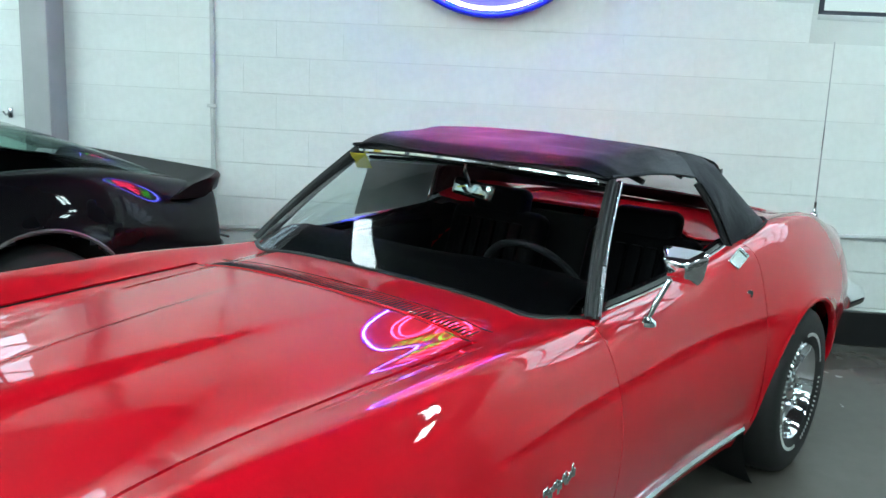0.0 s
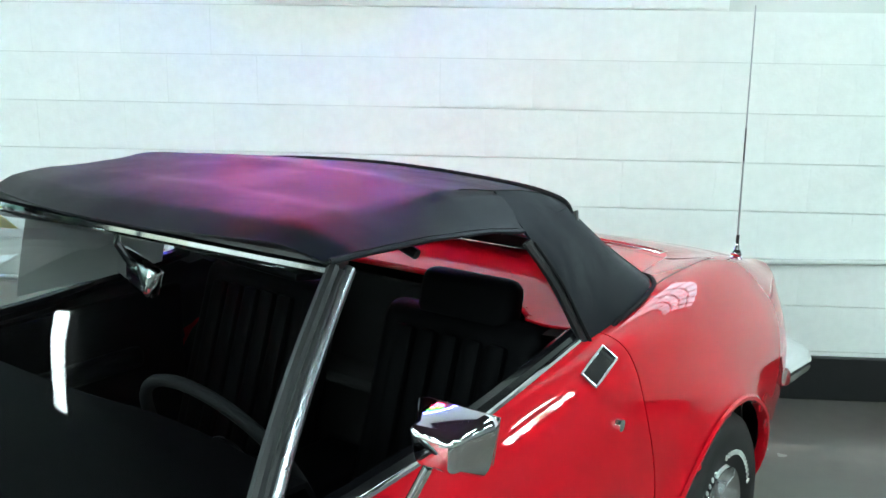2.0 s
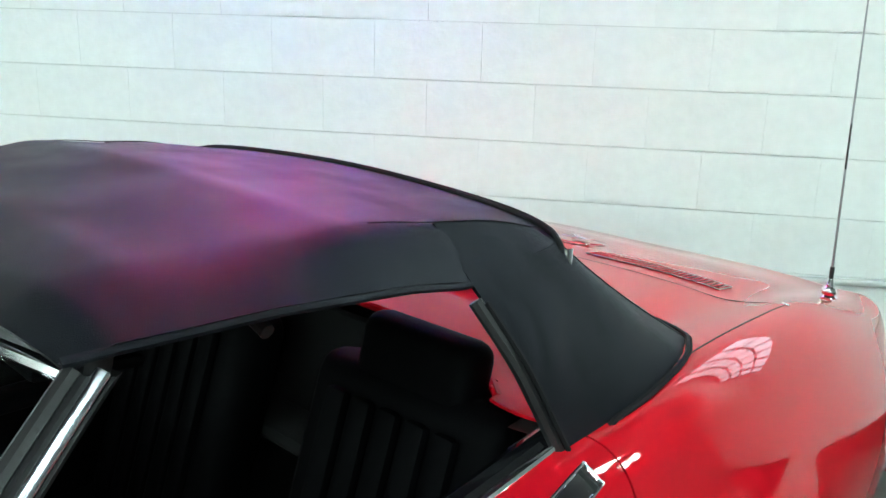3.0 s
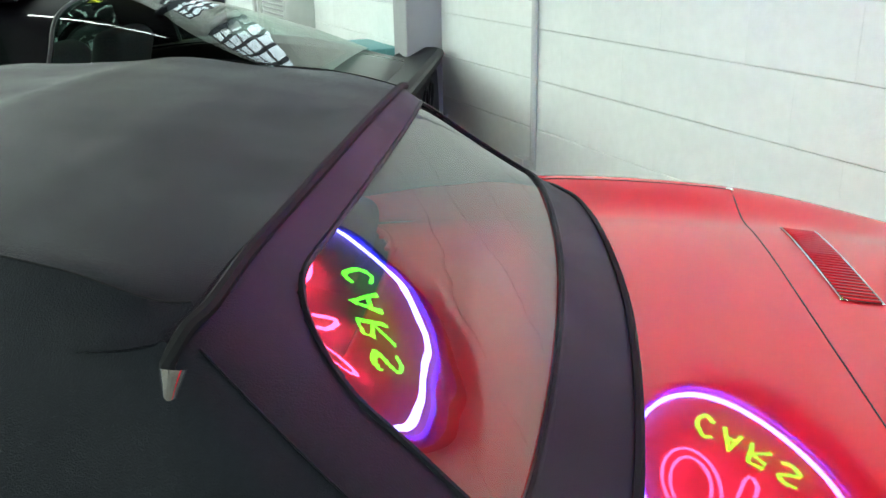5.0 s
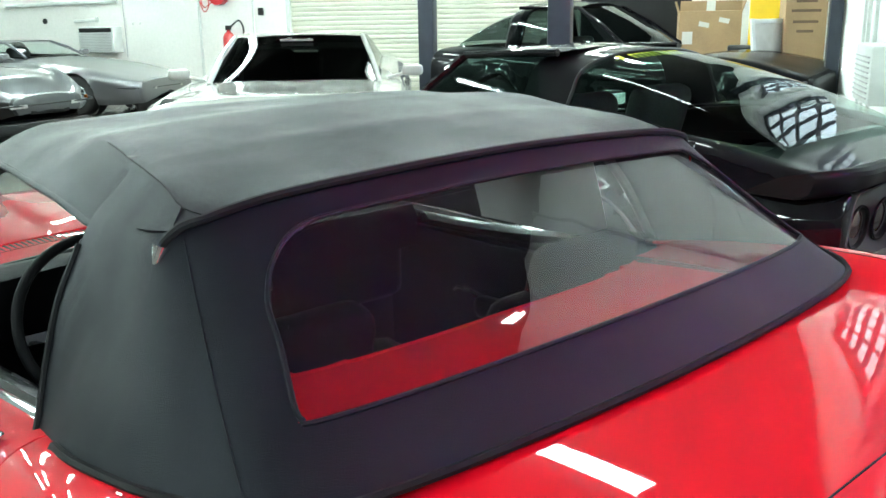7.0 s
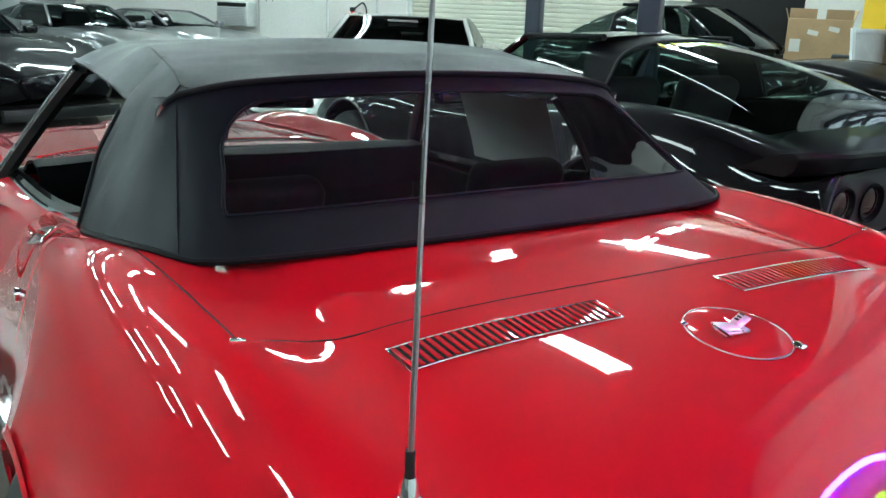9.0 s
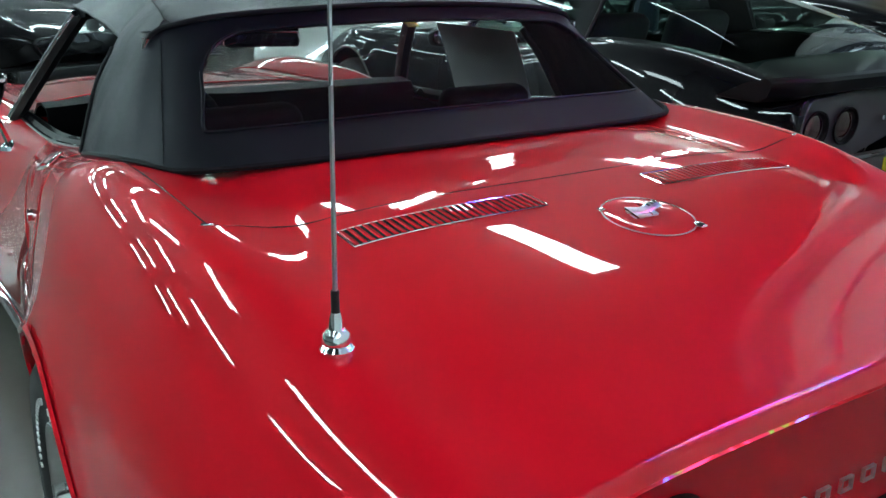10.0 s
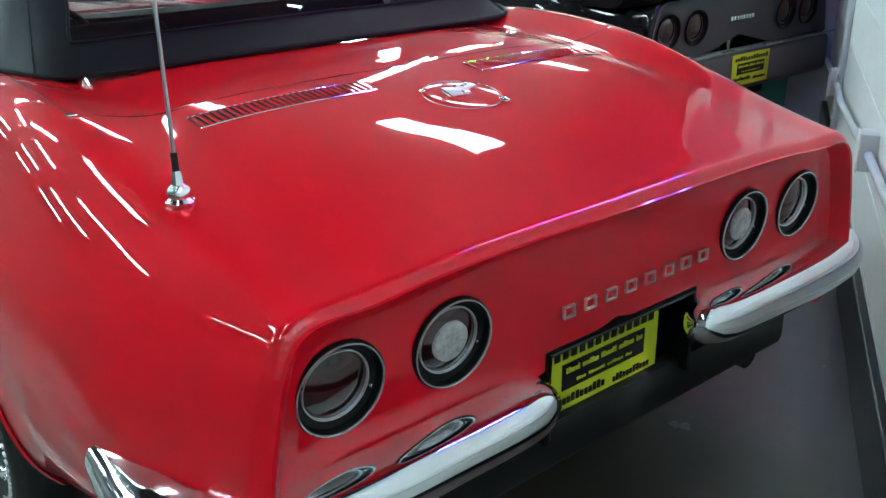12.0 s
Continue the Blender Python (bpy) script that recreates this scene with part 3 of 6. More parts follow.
class Body:
    def __init__(self, tables, dome=0.0, lip=0.0, passes=10):
        self.dome, self.lip, self.passes = dome, lip, passes
        self.f = {k: table(Y_STATIONS, v, 0.11) for k, v in tables.items()}

    def half(self, y):
        g = {k: f(y) for k, f in self.f.items()}
        ctrl = [(0, g["zc"]), (0.28 * (g["x2"] / 0.55), (g["zc"] + g["z1"]) / 2 + 0.003), (g["x2"] * 0.80, g["z1"]), (g["x2"], g["z2"]), (g["xr"], g["zr"]),
                (g["xs"], g["zs"]), (g["xm"], g["zm"]), (g["xb"], g["zb"]), (g["xk"], g["zk"])]
        p = np.array(spline(ctrl, PER))
        p = np.vstack([p[3:0:-1] * (-1, 1), p])           # even across the middle
        for _ in range(self.passes):
            p[1:-1] = 0.25 * p[:-2] + 0.5 * p[1:-1] + 0.25 * p[2:]
        p = p[3:]
        p[0][0] = 0.0
        if y < -1.038:                                    # the skin rolls over towards the tail
            t = ((-1.038 - y) / 0.022) ** 2
            for q in p:
                if q[1] > 0.55:
                    q[1] -= 0.013 * t * min(1.0, (q[1] - 0.55) / 0.2)
                    q[0] *= 1 - 0.012 * t
        if y < -0.70 and self.lip:                        # the deck flattens out towards its rear edge
            t = (-0.70 - y) / 0.36
            for q in p:
                q[1] -= self.lip * t * t * (1 - t) * min(1.0, max(0.0, (q[1] - 0.70) / 0.06))
        if y > 1.7 and self.dome:                         # a raised centre that narrows towards the nose
            edge = max(0.05, 0.19 - 0.12 * (y - 1.85))
            w = min(1.0, (y - 1.7) / 0.9) * min(1.0, max(0.0, (3.2 - y) / 0.5))
            fit = np.polyfit(p[:15, 0], p[:15, 1], 5)
            for q in p[1:13]:                             # lines drawn together at the edge of the rise
                d = q[0] - edge
                q[0] -= 0.55 * min(1.0, (y - 1.7) / 0.15) * d * math.exp(-(d / 0.06) ** 2)
                q[1] = np.polyval(fit, q[0])
            for q in p:
                t = min(1.0, max(0.0, (edge + 0.022 - q[0]) / 0.044))
                q[1] += self.dome * w * t * t * (3 - 2 * t)
        return p

    def height(self, x, y):
        h = self.half(y)
        for a, b in zip(h, h[1:]):
            if a[0] <= abs(x) <= b[0] and b[1] > 0.6:
                return float(a[1] + (b[1] - a[1]) * (abs(x) - a[0]) / max(1e-6, b[0] - a[0]))
        return float(h[0][1])

    def side(self, y, z):
        h = self.half(y)
        for a, b in zip(h[4 * PER:], h[4 * PER + 1:]):
            if b[1] <= z <= a[1]:
                return float(a[0] + (b[0] - a[0]) * (a[1] - z) / max(1e-6, a[1] - b[1]))
        return float(h[6 * PER][0])


SEAM_J = 3 * PER                          # the line at x2 in a half section


def y_rows(breaks, lo=-1.06, hi=3.48, step=0.024):
    ys = set(np.round(np.arange(lo, hi, step), 4)) | {lo, hi}
    if lo < -1.05:
        ys |= {-1.0565, -1.052, -1.047, -1.042}
    for b in breaks:
        ys = {y for y in ys if abs(y - b) > 0.014}
        ys |= {round(b - 0.002, 4), round(b + 0.002, 4)}
    return sorted(ys)


def skin(body, ys, keep, inset=0.0, arch=0.365):
    """The outer skin between the rows ys, where keep(x, y, z, j) holds; the wheel arches are cut out round."""
    bm = bmesh.new()
    rows = []
    for y in ys:
        h = body.half(y)
        line = [(-x, z, j) for j, (x, z) in reversed(list(enumerate(h)))][:-1] + [(x, z, j) for j, (x, z) in enumerate(h)]
        row = []
        for x, z, j in line:
            sx = x - inset * (1 if x > 0 else -1) if abs(x) > inset else x
            p = [sx, y, z - (inset if j < 5 * PER else 0)]
            if abs(x) > 0.60 and z < 0.78:
                for a in AXLES:
                    d = math.hypot(y - a, z - 0.335)
                    if d < arch + 0.11 and not inset:
                        p[0] += math.copysign(FLARE * min(1.0, max(0.0, (arch + 0.11 - d) / 0.11)) ** 2, x)
                    if abs(d - arch) < 0.013 and d > 0:
                        p[1] = a + (y - a) * arch / d
                        p[2] = 0.335 + (z - 0.335) * arch / d
            row.append((bm.verts.new(p), j))
        rows.append(row)
    for ra, rb in zip(rows, rows[1:]):
        for k in range(len(ra) - 1):
            vs = (ra[k][0], ra[k + 1][0], rb[k + 1][0], rb[k][0])
            c = sum((v.co for v in vs), Vector()) / 4
            if abs(c.x) > 0.55 and c.z < 0.75 and any(math.hypot(c.y - a, c.z - 0.335) < arch - 0.001 for a in AXLES):
                continue
            if keep(c.x, c.y, c.z, min(ra[k][1], ra[k + 1][1])):
                bm.faces.new(vs)
    bmesh.ops.delete(bm, geom=[v for v in bm.verts if not v.link_faces], context="VERTS")
    return bm


def end_cap(body, y, depth, bow, centre, steps=12):
    """The panel that closes the nose or tail: a rolled lip and a recessed face. depth is along y; bow rounds the face."""
    h = body.half(y)
    ring = [(-x, z) for x, z in reversed(h)][:-1] + [tuple(q) for q in h]
    ks = [0, 0.006, 0.016, 0.03, 0.05, 0.09, 0.18, 0.3, 0.45, 0.6, 0.8]
    dep = [0, -0.12, -0.10, 0.25, 0.8, 1.0, 1.03, 1.05, 1.06, 1.06, 1.06]
    bm = bmesh.new()
    rows = []
    for k, d in zip(ks, dep):
        rows.append([bm.verts.new((x * (1 - k), y + depth * d + bow * k, centre + (z - centre) * (1 - k))) for x, z in ring])
    for a, b in zip(rows, rows[1:]):
        for q in range(len(ring) - 1):
            bm.faces.new((a[q], a[q + 1], b[q + 1], b[q]))
    mid = bm.verts.new((0, y + depth * 1.06 + bow, centre))
    for q in range(len(ring) - 1):
        bm.faces.new((rows[-1][q], rows[-1][q + 1], mid))
    return bm


def arch_lip(body, side, axle, arch=0.365):
    """The rolled lip of a wheel arch, running inwards."""
    bm = bmesh.new()
    rows = []
    for a in np.linspace(radians(-6), radians(186), 40):
        y, z = axle + arch * math.cos(a), 0.335 + arch * math.sin(a)
        x = body.side(y, z) + FLARE
        rows.append([bm.verts.new((side * (x + dx), axle + (arch + dr) * math.cos(a), 0.335 + (arch + dr) * math.sin(a)))
                     for dx, dr in ((-0.003, 0.016), (0.003, 0.009), (0.002, 0.0), (-0.008, -0.003), (-0.026, 0.0))])
    for a, b in zip(rows, rows[1:]):
        for q in range(4):
            bm.faces.new((a[q], a[q + 1], b[q + 1], b[q]))
    return bm


def wheel(parent, x, y, z, side, style="rally", name="wheel"):
    """A wheel with its tyre, rim, spokes and nuts; side is the way it faces along x."""
    w = new(name)
    w.parent = parent
    w.matrix_basis = pose(x, y, z, 0, 0, -90 * side)      # local +y faces outwards
    R = 0.333
    part("tyre", lathe([(0.180, -0.10), (0.23, -0.115), (0.29, -0.118), (0.318, -0.10), (0.331, -0.07), (R, -0.03), (R, 0.03), (0.331, 0.07),
                        (0.318, 0.10), (0.29, 0.118), (0.24, 0.116), (0.186, 0.10)], 48), M_RUBBER, w)
    part("rim", lathe([(0.194, 0.103), (0.188, 0.110), (0.182, 0.10), (0.176, 0.06), (0.170, 0.045), (0.155, 0.055), (0.12, 0.035), (0.085, 0.04),
                       (0.07, 0.07), (0.045, 0.085), (0.001, 0.09)], 40), M_CHROME if style == "rally" else M_SATIN, w, "bright metal rim")
    count = 5 if style == "rally" else 10
    for k in range(count):
        a = TAU * k / count
        part("spoke", box((0.045, 0.02, 0.085), (0.125 * math.cos(a), 0.052, 0.125 * math.sin(a)), 0.006, turn=Matrix.Rotation(-a + math.pi / 2, 4, "Y")), M_SATIN, w)
    for k in range(5):
        a = TAU * (k + 0.5) / 5
        part("lug_nut", cyl(0.011, 0.03, (0.062 * math.cos(a), 0.085, 0.062 * math.sin(a)), "y", 8), M_CHROME, w)
    if style == "rally":
        bm = bmesh.new()
        for k in range(72):
            a = TAU * k / 72
            if k % 18 < 15:
                add_box(bm, (0.006, 0.004, 0.013), (0.228 * math.cos(a), 0.1172, 0.228 * math.sin(a)), 0, turn=Matrix.Rotation(-a + math.pi / 2, 4, "Y"))
        tagged(part("sidewall_print", bm, M_WHITELETTER, w), "raised white marks round the tyre wall", kind="stuff")
    part("brake_disc", cyl(0.14, 0.02, (0, -0.02, 0), "y", 28), M_SATIN, w)
    return w


def tail_lamp(parent, x, y, z, lens, lens_label, r=0.078, name="tail_lamp", rings=True):
    t = new(name)
    t.parent = parent
    t.matrix_basis = pose(x, y, z, -4, 0, 180)           # local +y faces backwards
    q = 0.74 * r
    part("bezel", lathe([(r + 0.003, -0.006), (r + 0.003, 0.0), (r + 0.0015, 0.002), (r - 0.001, 0.002), (r - 0.004, 0.0), (0.92 * r, -0.010), (0.86 * r, -0.013), (q, -0.014)], 40), M_BEZEL, t)
    if rings:
        part("outer_ring", lathe([(r + 0.0005, 0.0012), (r, 0.0036), (r - 0.0016, 0.0036), (r - 0.0022, 0.0008)], 40), M_BRIGHT, t, "thin chrome ring")
        part("inner_ring", lathe([(q + 0.0022, -0.0145), (q + 0.0018, -0.0110), (q + 0.0002, -0.0108), (q - 0.0010, -0.015)], 40), M_BRIGHT, t, "thin chrome ring")
    part("lens", lathe([(q, -0.016), (0.9 * q, -0.014), (0.7 * q, -0.012), (0.034, -0.011), (0.0005, -0.010)], 40), M_LENS_RED, t, "dark red lens")
    if lens is M_LENS_CLEAR:
        part("reversing_lens", lathe([(0.033, -0.012), (0.032, -0.007), (0.026, -0.004), (0.014, -0.0055), (0.005, -0.008), (0.0005, -0.009)], 32), lens, t, lens_label)
    for a in (0.35, 0.35 + math.pi):
        part("screw", cyl(0.004, 0.006, ((r - 0.010) * math.cos(a), -0.011, (r - 0.010) * math.sin(a)), "y", 8), M_CHROME, t)
    return t


def plate(parent, x, y, z, tilt=0.0, frame_text=True):
    p = new("number_plate")
    p.parent = parent
    p.matrix_basis = pose(x, y, z, tilt, 0, 180)
    part("plate_sheet", box((0.30, 0.003, 0.15), (0, 0, 0), 0.001), M_YELLOW, p, "yellow dealer plate with black print bars", smooth=False)
    part("print_panel", box((0.22, 0.002, 0.052), (0, 0.0022, 0.004)), M_INK, p, smooth=False)
    # words as plain bars: centre x, centre z, width, height
    words = [(0.0, 0.052, 0.270, 0.020, M_INK, 13), (0.0, 0.016, 0.205, 0.011, M_YELLOW, 34), (0.0, -0.009, 0.15, 0.006, M_YELLOW, 24), (-0.075, -0.047, 0.105, 0.014, M_INK, 11), (0.065, -0.042, 0.135, 0.016, M_INK, 12)]
    for cx, cz, w, h, mm, n in words:
        bm = bmesh.new()
        for k in range(n):
            ww = w / n
            if n > 13 and k % 8 == 3:
                continue
            tall = (1.0, 0.72, 0.72, 1.0, 0.72)[(k * 3 + n) % 5]
            add_box(bm, (ww * 0.62, 0.002, h * tall), (cx - w / 2 + (k + 0.5) * ww, 0.0038, cz - h * (1 - tall) / 2))
        part("print_line", bm, mm, p, smooth=False)
    if frame_text:
        part("plate_frame", box((0.315, 0.006, 0.040), (0, 0.001, -0.100), 0.002), M_TRIM, p)
        bm = bmesh.new()
        for k in range(13):
            if k != 9:
                add_box(bm, (0.0150, 0.002, 0.0036), (-0.128 + k * 0.0213, 0.005, -0.1085 if k % 2 else -0.0915))
                add_box(bm, (0.0036, 0.002, 0.020), (-0.1337 + k * 0.0213, 0.005, -0.100))
                add_box(bm, (0.0110, 0.002, 0.0032), (-0.127 + k * 0.0213, 0.005, -0.100))
        part("frame_print", bm, M_WHITEINK, p, smooth=False)
    return p


# ======== the red convertible ========
RED = Body(SHARK, 0.017, 0.03, 5)
car = thing("convertible_car", "glossy red two-seat convertible with its black canvas top raised", "car")

BELT = 0.650                                # half width of the cockpit opening


def screen_line(x):
    """Where the windscreen meets the cowl: straight across, bent back at the pillars."""
    return 1.378 + 0.107 * (1 - min(1.0, abs(x) / 0.678) ** 10)


def in_cockpit(x, y):
    if y < 0.235 + 0.22 * (abs(x) / 0.6) ** 4 or abs(x) > BELT + 0.02 * max(0, 0.42 - y):
        return False
    return y < screen_line(x) - 0.004


HOOD_Y = 1.735
LID_Y, LID_J = -0.385, SEAM_J + 6
ys_all = y_rows((0.36, 1.40, HOOD_Y, LID_Y))


def panel(name, keep, label="", ys=None):
    ob = part(name, skin(RED, ys or ys_all, keep), M_RED, car, label)
    return solidify(ob, 0.006)


GAPW = 0.003


def near(v, b):
    return abs(v - b) < GAPW


hood = panel("hood", lambda x, y, z, j: y > HOOD_Y + GAPW and j < SEAM_J, "red hood with a low centre bulge")
panel("cowl", lambda x, y, z, j: 1.18 < y < HOOD_Y - GAPW and (j < SEAM_J or y < 1.40 and abs(x) <= BELT) and not in_cockpit(x, y))
for sgn, nm in ((-1, "left"), (1, "right")):
    panel("front_fender", lambda x, y, z, j, s=sgn: x * s > 0 and y > 1.40 + GAPW and j > SEAM_J - (0 if y > HOOD_Y else 1) and not in_cockpit(x, y))
    panel("door", lambda x, y, z, j, s=sgn: x * s > 0 and 0.36 + GAPW < y < 1.40 - GAPW and abs(x) > BELT and not in_cockpit(x, y) and z > 0.30)
    panel("rocker_panel", lambda x, y, z, j, s=sgn: x * s > 0 and 0.36 < y < 1.40 and z <= 0.30)
panel("rear_body", lambda x, y, z, j: y < 0.36 - GAPW and not in_cockpit(x, y) and not (LID_Y < y and j < LID_J))
panel("deck_lid", lambda x, y, z, j: LID_Y < y < 0.36 and j < LID_J and not in_cockpit(x, y), "red cover panel behind the canvas top")
for sgn in (-1, 1):
    side_line = [(y, RED.half(y)[LID_J]) for y in np.linspace(LID_Y, 0.2, 26)]
    part("lid_seam", tube([(sgn * p[0], y, p[1] - 0.0006) for y, p in side_line], 0.0018, 6), M_GAP, car)
    p = RED.half(LID_Y)[LID_J]
    part("lid_seam", tube([(sgn * x, LID_Y - 0.002, RED.height(x, LID_Y - 0.002) - 0.0006) for x in np.linspace(0.0, p[0], 16)], 0.0016, 6), M_GAP, car)
    part("seam_tip", box((0.020, 0.007, 0.004), (sgn * p[0], LID_Y, p[1] + 0.001), 0.0015, turn=pose(0, 0, 0, 0, 0, sgn * 25)), M_CHROME, car, "small chrome tip at the lid corner")
# tail panel, with the plate's recess cut through it down to its lower edge
REC_X0, REC_X1, REC_Z, REC_Y = -0.166, 0.215, 0.602, -0.962
tail = end_cap(RED, -1.06, 0.034, 0.004, 0.62)
for at, no in (((REC_X0, 0, 0), (1, 0, 0)), ((REC_X1, 0, 0), (1, 0, 0)), ((0, 0, REC_Z), (0, 0, 1))):
    bmesh.ops.bisect_plane(tail, geom=tail.verts[:] + tail.edges[:] + tail.faces[:], plane_co=at, plane_no=no)
inside_recess = [f for f in tail.faces if REC_X0 < f.calc_center_median().x < REC_X1 and f.calc_center_median().z < REC_Z]
bmesh.ops.delete(tail, geom=inside_recess, context="FACES")
# the four round lamps sit in holes
LAMP_Y, LAMP_Z = -1.0265, 0.700
LAMPS = ((-0.566, M_LENS_RED, "dark red lens", 0.070), (-0.370, M_LENS_CLEAR, "clear reversing lens", 0.071),
         (0.354, M_LENS_CLEAR, "clear reversing lens", 0.070), (0.538, M_LENS_RED, "dark red lens", 0.069))
for lx, _, _, lr in LAMPS:
    for k in range(24):
        a = TAU * k / 24
        no = Vector((math.cos(a), 0, math.sin(a)))
        close = [f for f in tail.faces if min(v.co.x for v in f.verts) < lx + lr and max(v.co.x for v in f.verts) > lx - lr and min(v.co.z for v in f.verts) < LAMP_Z + lr and max(v.co.z for v in f.verts) > LAMP_Z - lr]
        geom = close + list({e for f in close for e in f.edges}) + list({v for f in close for v in f.verts})
        bmesh.ops.bisect_plane(tail, geom=geom, plane_co=Vector((lx, 0, LAMP_Z)) + no * lr, plane_no=no)
    hole = [f for f in tail.faces if math.hypot(f.calc_center_median().x - lx, f.calc_center_median().z - LAMP_Z) < lr * 0.999]
    bmesh.ops.delete(tail, geom=hole, context="FACES")
part("tail_panel", tail, M_RED, car)
part("nose_panel", end_cap(RED, 3.48, -0.015, 0.03, 0.48), M_RED, car)
under = part("inner_shell", skin(RED, y_rows((), -1.02, 3.40, 0.05), lambda x, y, z, j: not in_cockpit(x * 0.97, y + 0.02) and z > 0.22, inset=0.016, arch=0.40), M_GAP, car)
for sgn in (-1, 1):
    for a in AXLES:
        part("wheel_arch", arch_lip(RED, sgn, a), M_RED, car)
        part("wheel_house", lathe([(0.37, 0.0), (0.40, 0.1), (0.41, 0.24)], 32, pose(sgn * 0.56, a, 0.345, 0, 0, -90 * sgn)), M_GAP, car)
        wheel(car, sgn * 0.755, a, 0.333, sgn)
part("floor_pan", box((1.40, 3.9, 0.05), (0, 1.2, 0.22), 0.01), M_GAP, car)
part("rear_valance", box((1.20, 0.04, 0.10), (0, -0.985, 0.40), 0.015), M_TRIM, car)
part("deck_edge", tube([(x, 0.232 + 0.22 * (abs(x) / 0.6) ** 4, RED.height(x, 0.232 + 0.22 * (abs(x) / 0.6) ** 4) - 0.006) for x in np.linspace(-0.50, 0.50, 41)], 0.008, 8), M_RED, car, "rolled red edge behind the seats")
part("rear_bulkhead", box((1.24, 0.03, 0.62), (0, 0.225, 0.62), 0.01), M_CARPET, car)

# creases between panels along the side
for sgn in (-1, 1):
    part("rocker_trim", tube([(sgn * (RED.side(y, 0.30) + 0.004), y, 0.285) for y in np.linspace(0.40, 2.08, 30)], 0.016, 8), M_CHROME, car, "bright rocker moulding")

# slotted air intake across the back of the hood
cowl_vent = new("cowl_vent")
cowl_vent.parent = car
slot_mesh = mesh("slot", box((0.0058, 0.060, 0.0030)), M_GAP, False)
for k in range(72):
    x = -0.522 + 1.044 * (k + 0.5) / 72
    slot = new("slot", slot_mesh)
    slot.parent = cowl_vent
    slot.matrix_basis = pose(x, 1.684, RED.height(x, 1.684) - 0.0004)
part("vent_lip", tube([(x, 1.7225, RED.height(x, 1.7225) + 0.0005) for x in np.linspace(-0.532, 0.532, 30)], 0.0030, 6), M_RED, cowl_vent)
part("vent_seam", tube([(x, 1.642, RED.height(x, 1.642) - 0.001) for x in np.linspace(-0.545, 0.545, 30)], 0.0026, 6), M_GAP, cowl_vent)
part("cowl_seam", tube([(x, HOOD_Y, RED.height(x, HOOD_Y) - 0.0012) for x in np.linspace(-0.545, 0.545, 30)], 0.0022, 6), M_GAP, cowl_vent)


# rear deck vents
def deck_vent(x0, x1):
    v = new("deck_vent")
    v.parent = car
    y0, y1 = -0.508, -0.447
    n = 27
    corners = [(x0, y0), (x1, y0), (x1, y1), (x0, y1)]
    loop = []
    for (ax, ay), (bx, by) in zip(corners, corners[1:] + corners[:1]):
        for k in range(12):
            t = k / 12
            x, y = ax + (bx - ax) * t, ay + (by - ay) * t
            loop.append((x, y, RED.height(x, y) + 0.002))
    part("vent_frame", tube(loop, 0.0016, 6, True), M_CHROME, v, "thin bright frame")
    bm = bmesh.new()
    vs = []
    for k in range(13):
        x = x0 + (x1 - x0) * k / 12
        vs.append([bm.verts.new((x, y, RED.height(x, y) + 0.0012)) for y in (y0, (y0 + y1) / 2, y1)])
    for a, b in zip(vs, vs[1:]):
        for q in range(2):
            bm.faces.new((a[q], a[q + 1], b[q + 1], b[q]))
    part("vent_opening", bm, M_GAP, v, smooth=False)
    for k in range(n):
        x = x0 + (x1 - x0) * (k + 0.5) / n
        z = RED.height(x, (y0 + y1) / 2)
        tilt = math.degrees(math.atan2(RED.height(x, y1) - RED.height(x, y0), y1 - y0))
        part("vent_slat", box((0.0080, y1 - y0 - 0.006, 0.0026), (0, 0, 0), 0.0008, 1, turn=pose(0, 0, 0, 0, 9, 0)), M_RED, v).matrix_basis = pose(x, (y0 + y1) / 2, z + 0.003, tilt, 0, 0)


deck_vent(-0.495, -0.135)
deck_vent(0.135, 0.495)

# round fuel filler lid with crossed emblem
fy, fx = -0.605, 0.0
fz = RED.height(fx, fy)
ft = math.degrees(math.atan2(RED.height(0, fy + 0.06) - RED.height(0, fy - 0.06), 0.12))
cap = new("fuel_lid")
cap.parent = car
cap.matrix_basis = pose(fx, fy, fz + 0.001, ft, 0, 0)
part("lid_disc", lathe([(0.0755, -0.006), (0.0755, -0.0004), (0.074, 0.0), (0.04, 0.0002), (0.0005, 0.0003)], 48, pose(0, 0, 0, 90, 0, 0)), M_RED, cap)
part("lid_ring", tube([(0.0785 * math.cos(a), 0.0785 * math.sin(a), -0.0004) for a in np.linspace(0, TAU, 49)[:-1]], 0.0011, 6, True), M_SATIN, cap, "thin bright ring")
part("lid_latch", box((0.016, 0.020, 0.006), (0.050, -0.068, 0.003), 0.003), M_CHROME, cap)
part("lid_hinge", box((0.012, 0.010, 0.005), (-0.064, 0.046, 0.002), 0.002), M_CHROME, cap)
em = new("flag_emblem")
em.parent = cap
part("emblem_foot", box((0.050, 0.016, 0.005), (-0.014, -0.004, 0.006), 0.002, turn=pose(0, 0, 0, 0, 0, -4)), M_BRIGHT, em, "brushed metal emblem foot")
for fx_, fy_, turn_, w_ in ((-0.022, 0.006, -24, 0.040), (0.016, 0.012, 20, 0.046)):
    part("flag", box((w_, 0.020, 0.004), (fx_, fy_, 0.0095), 0.002, turn=pose(0, 0, 0, 6, 0, turn_)), M_BRIGHT, em, "small chrome flag")
    part("flag_pole", tube([(fx_ - 0.5 * w_, fy_ - 0.026, 0.009), (fx_ - 0.42 * w_, fy_ + 0.012, 0.011)], 0.0014, 6), M_CHROME, em)
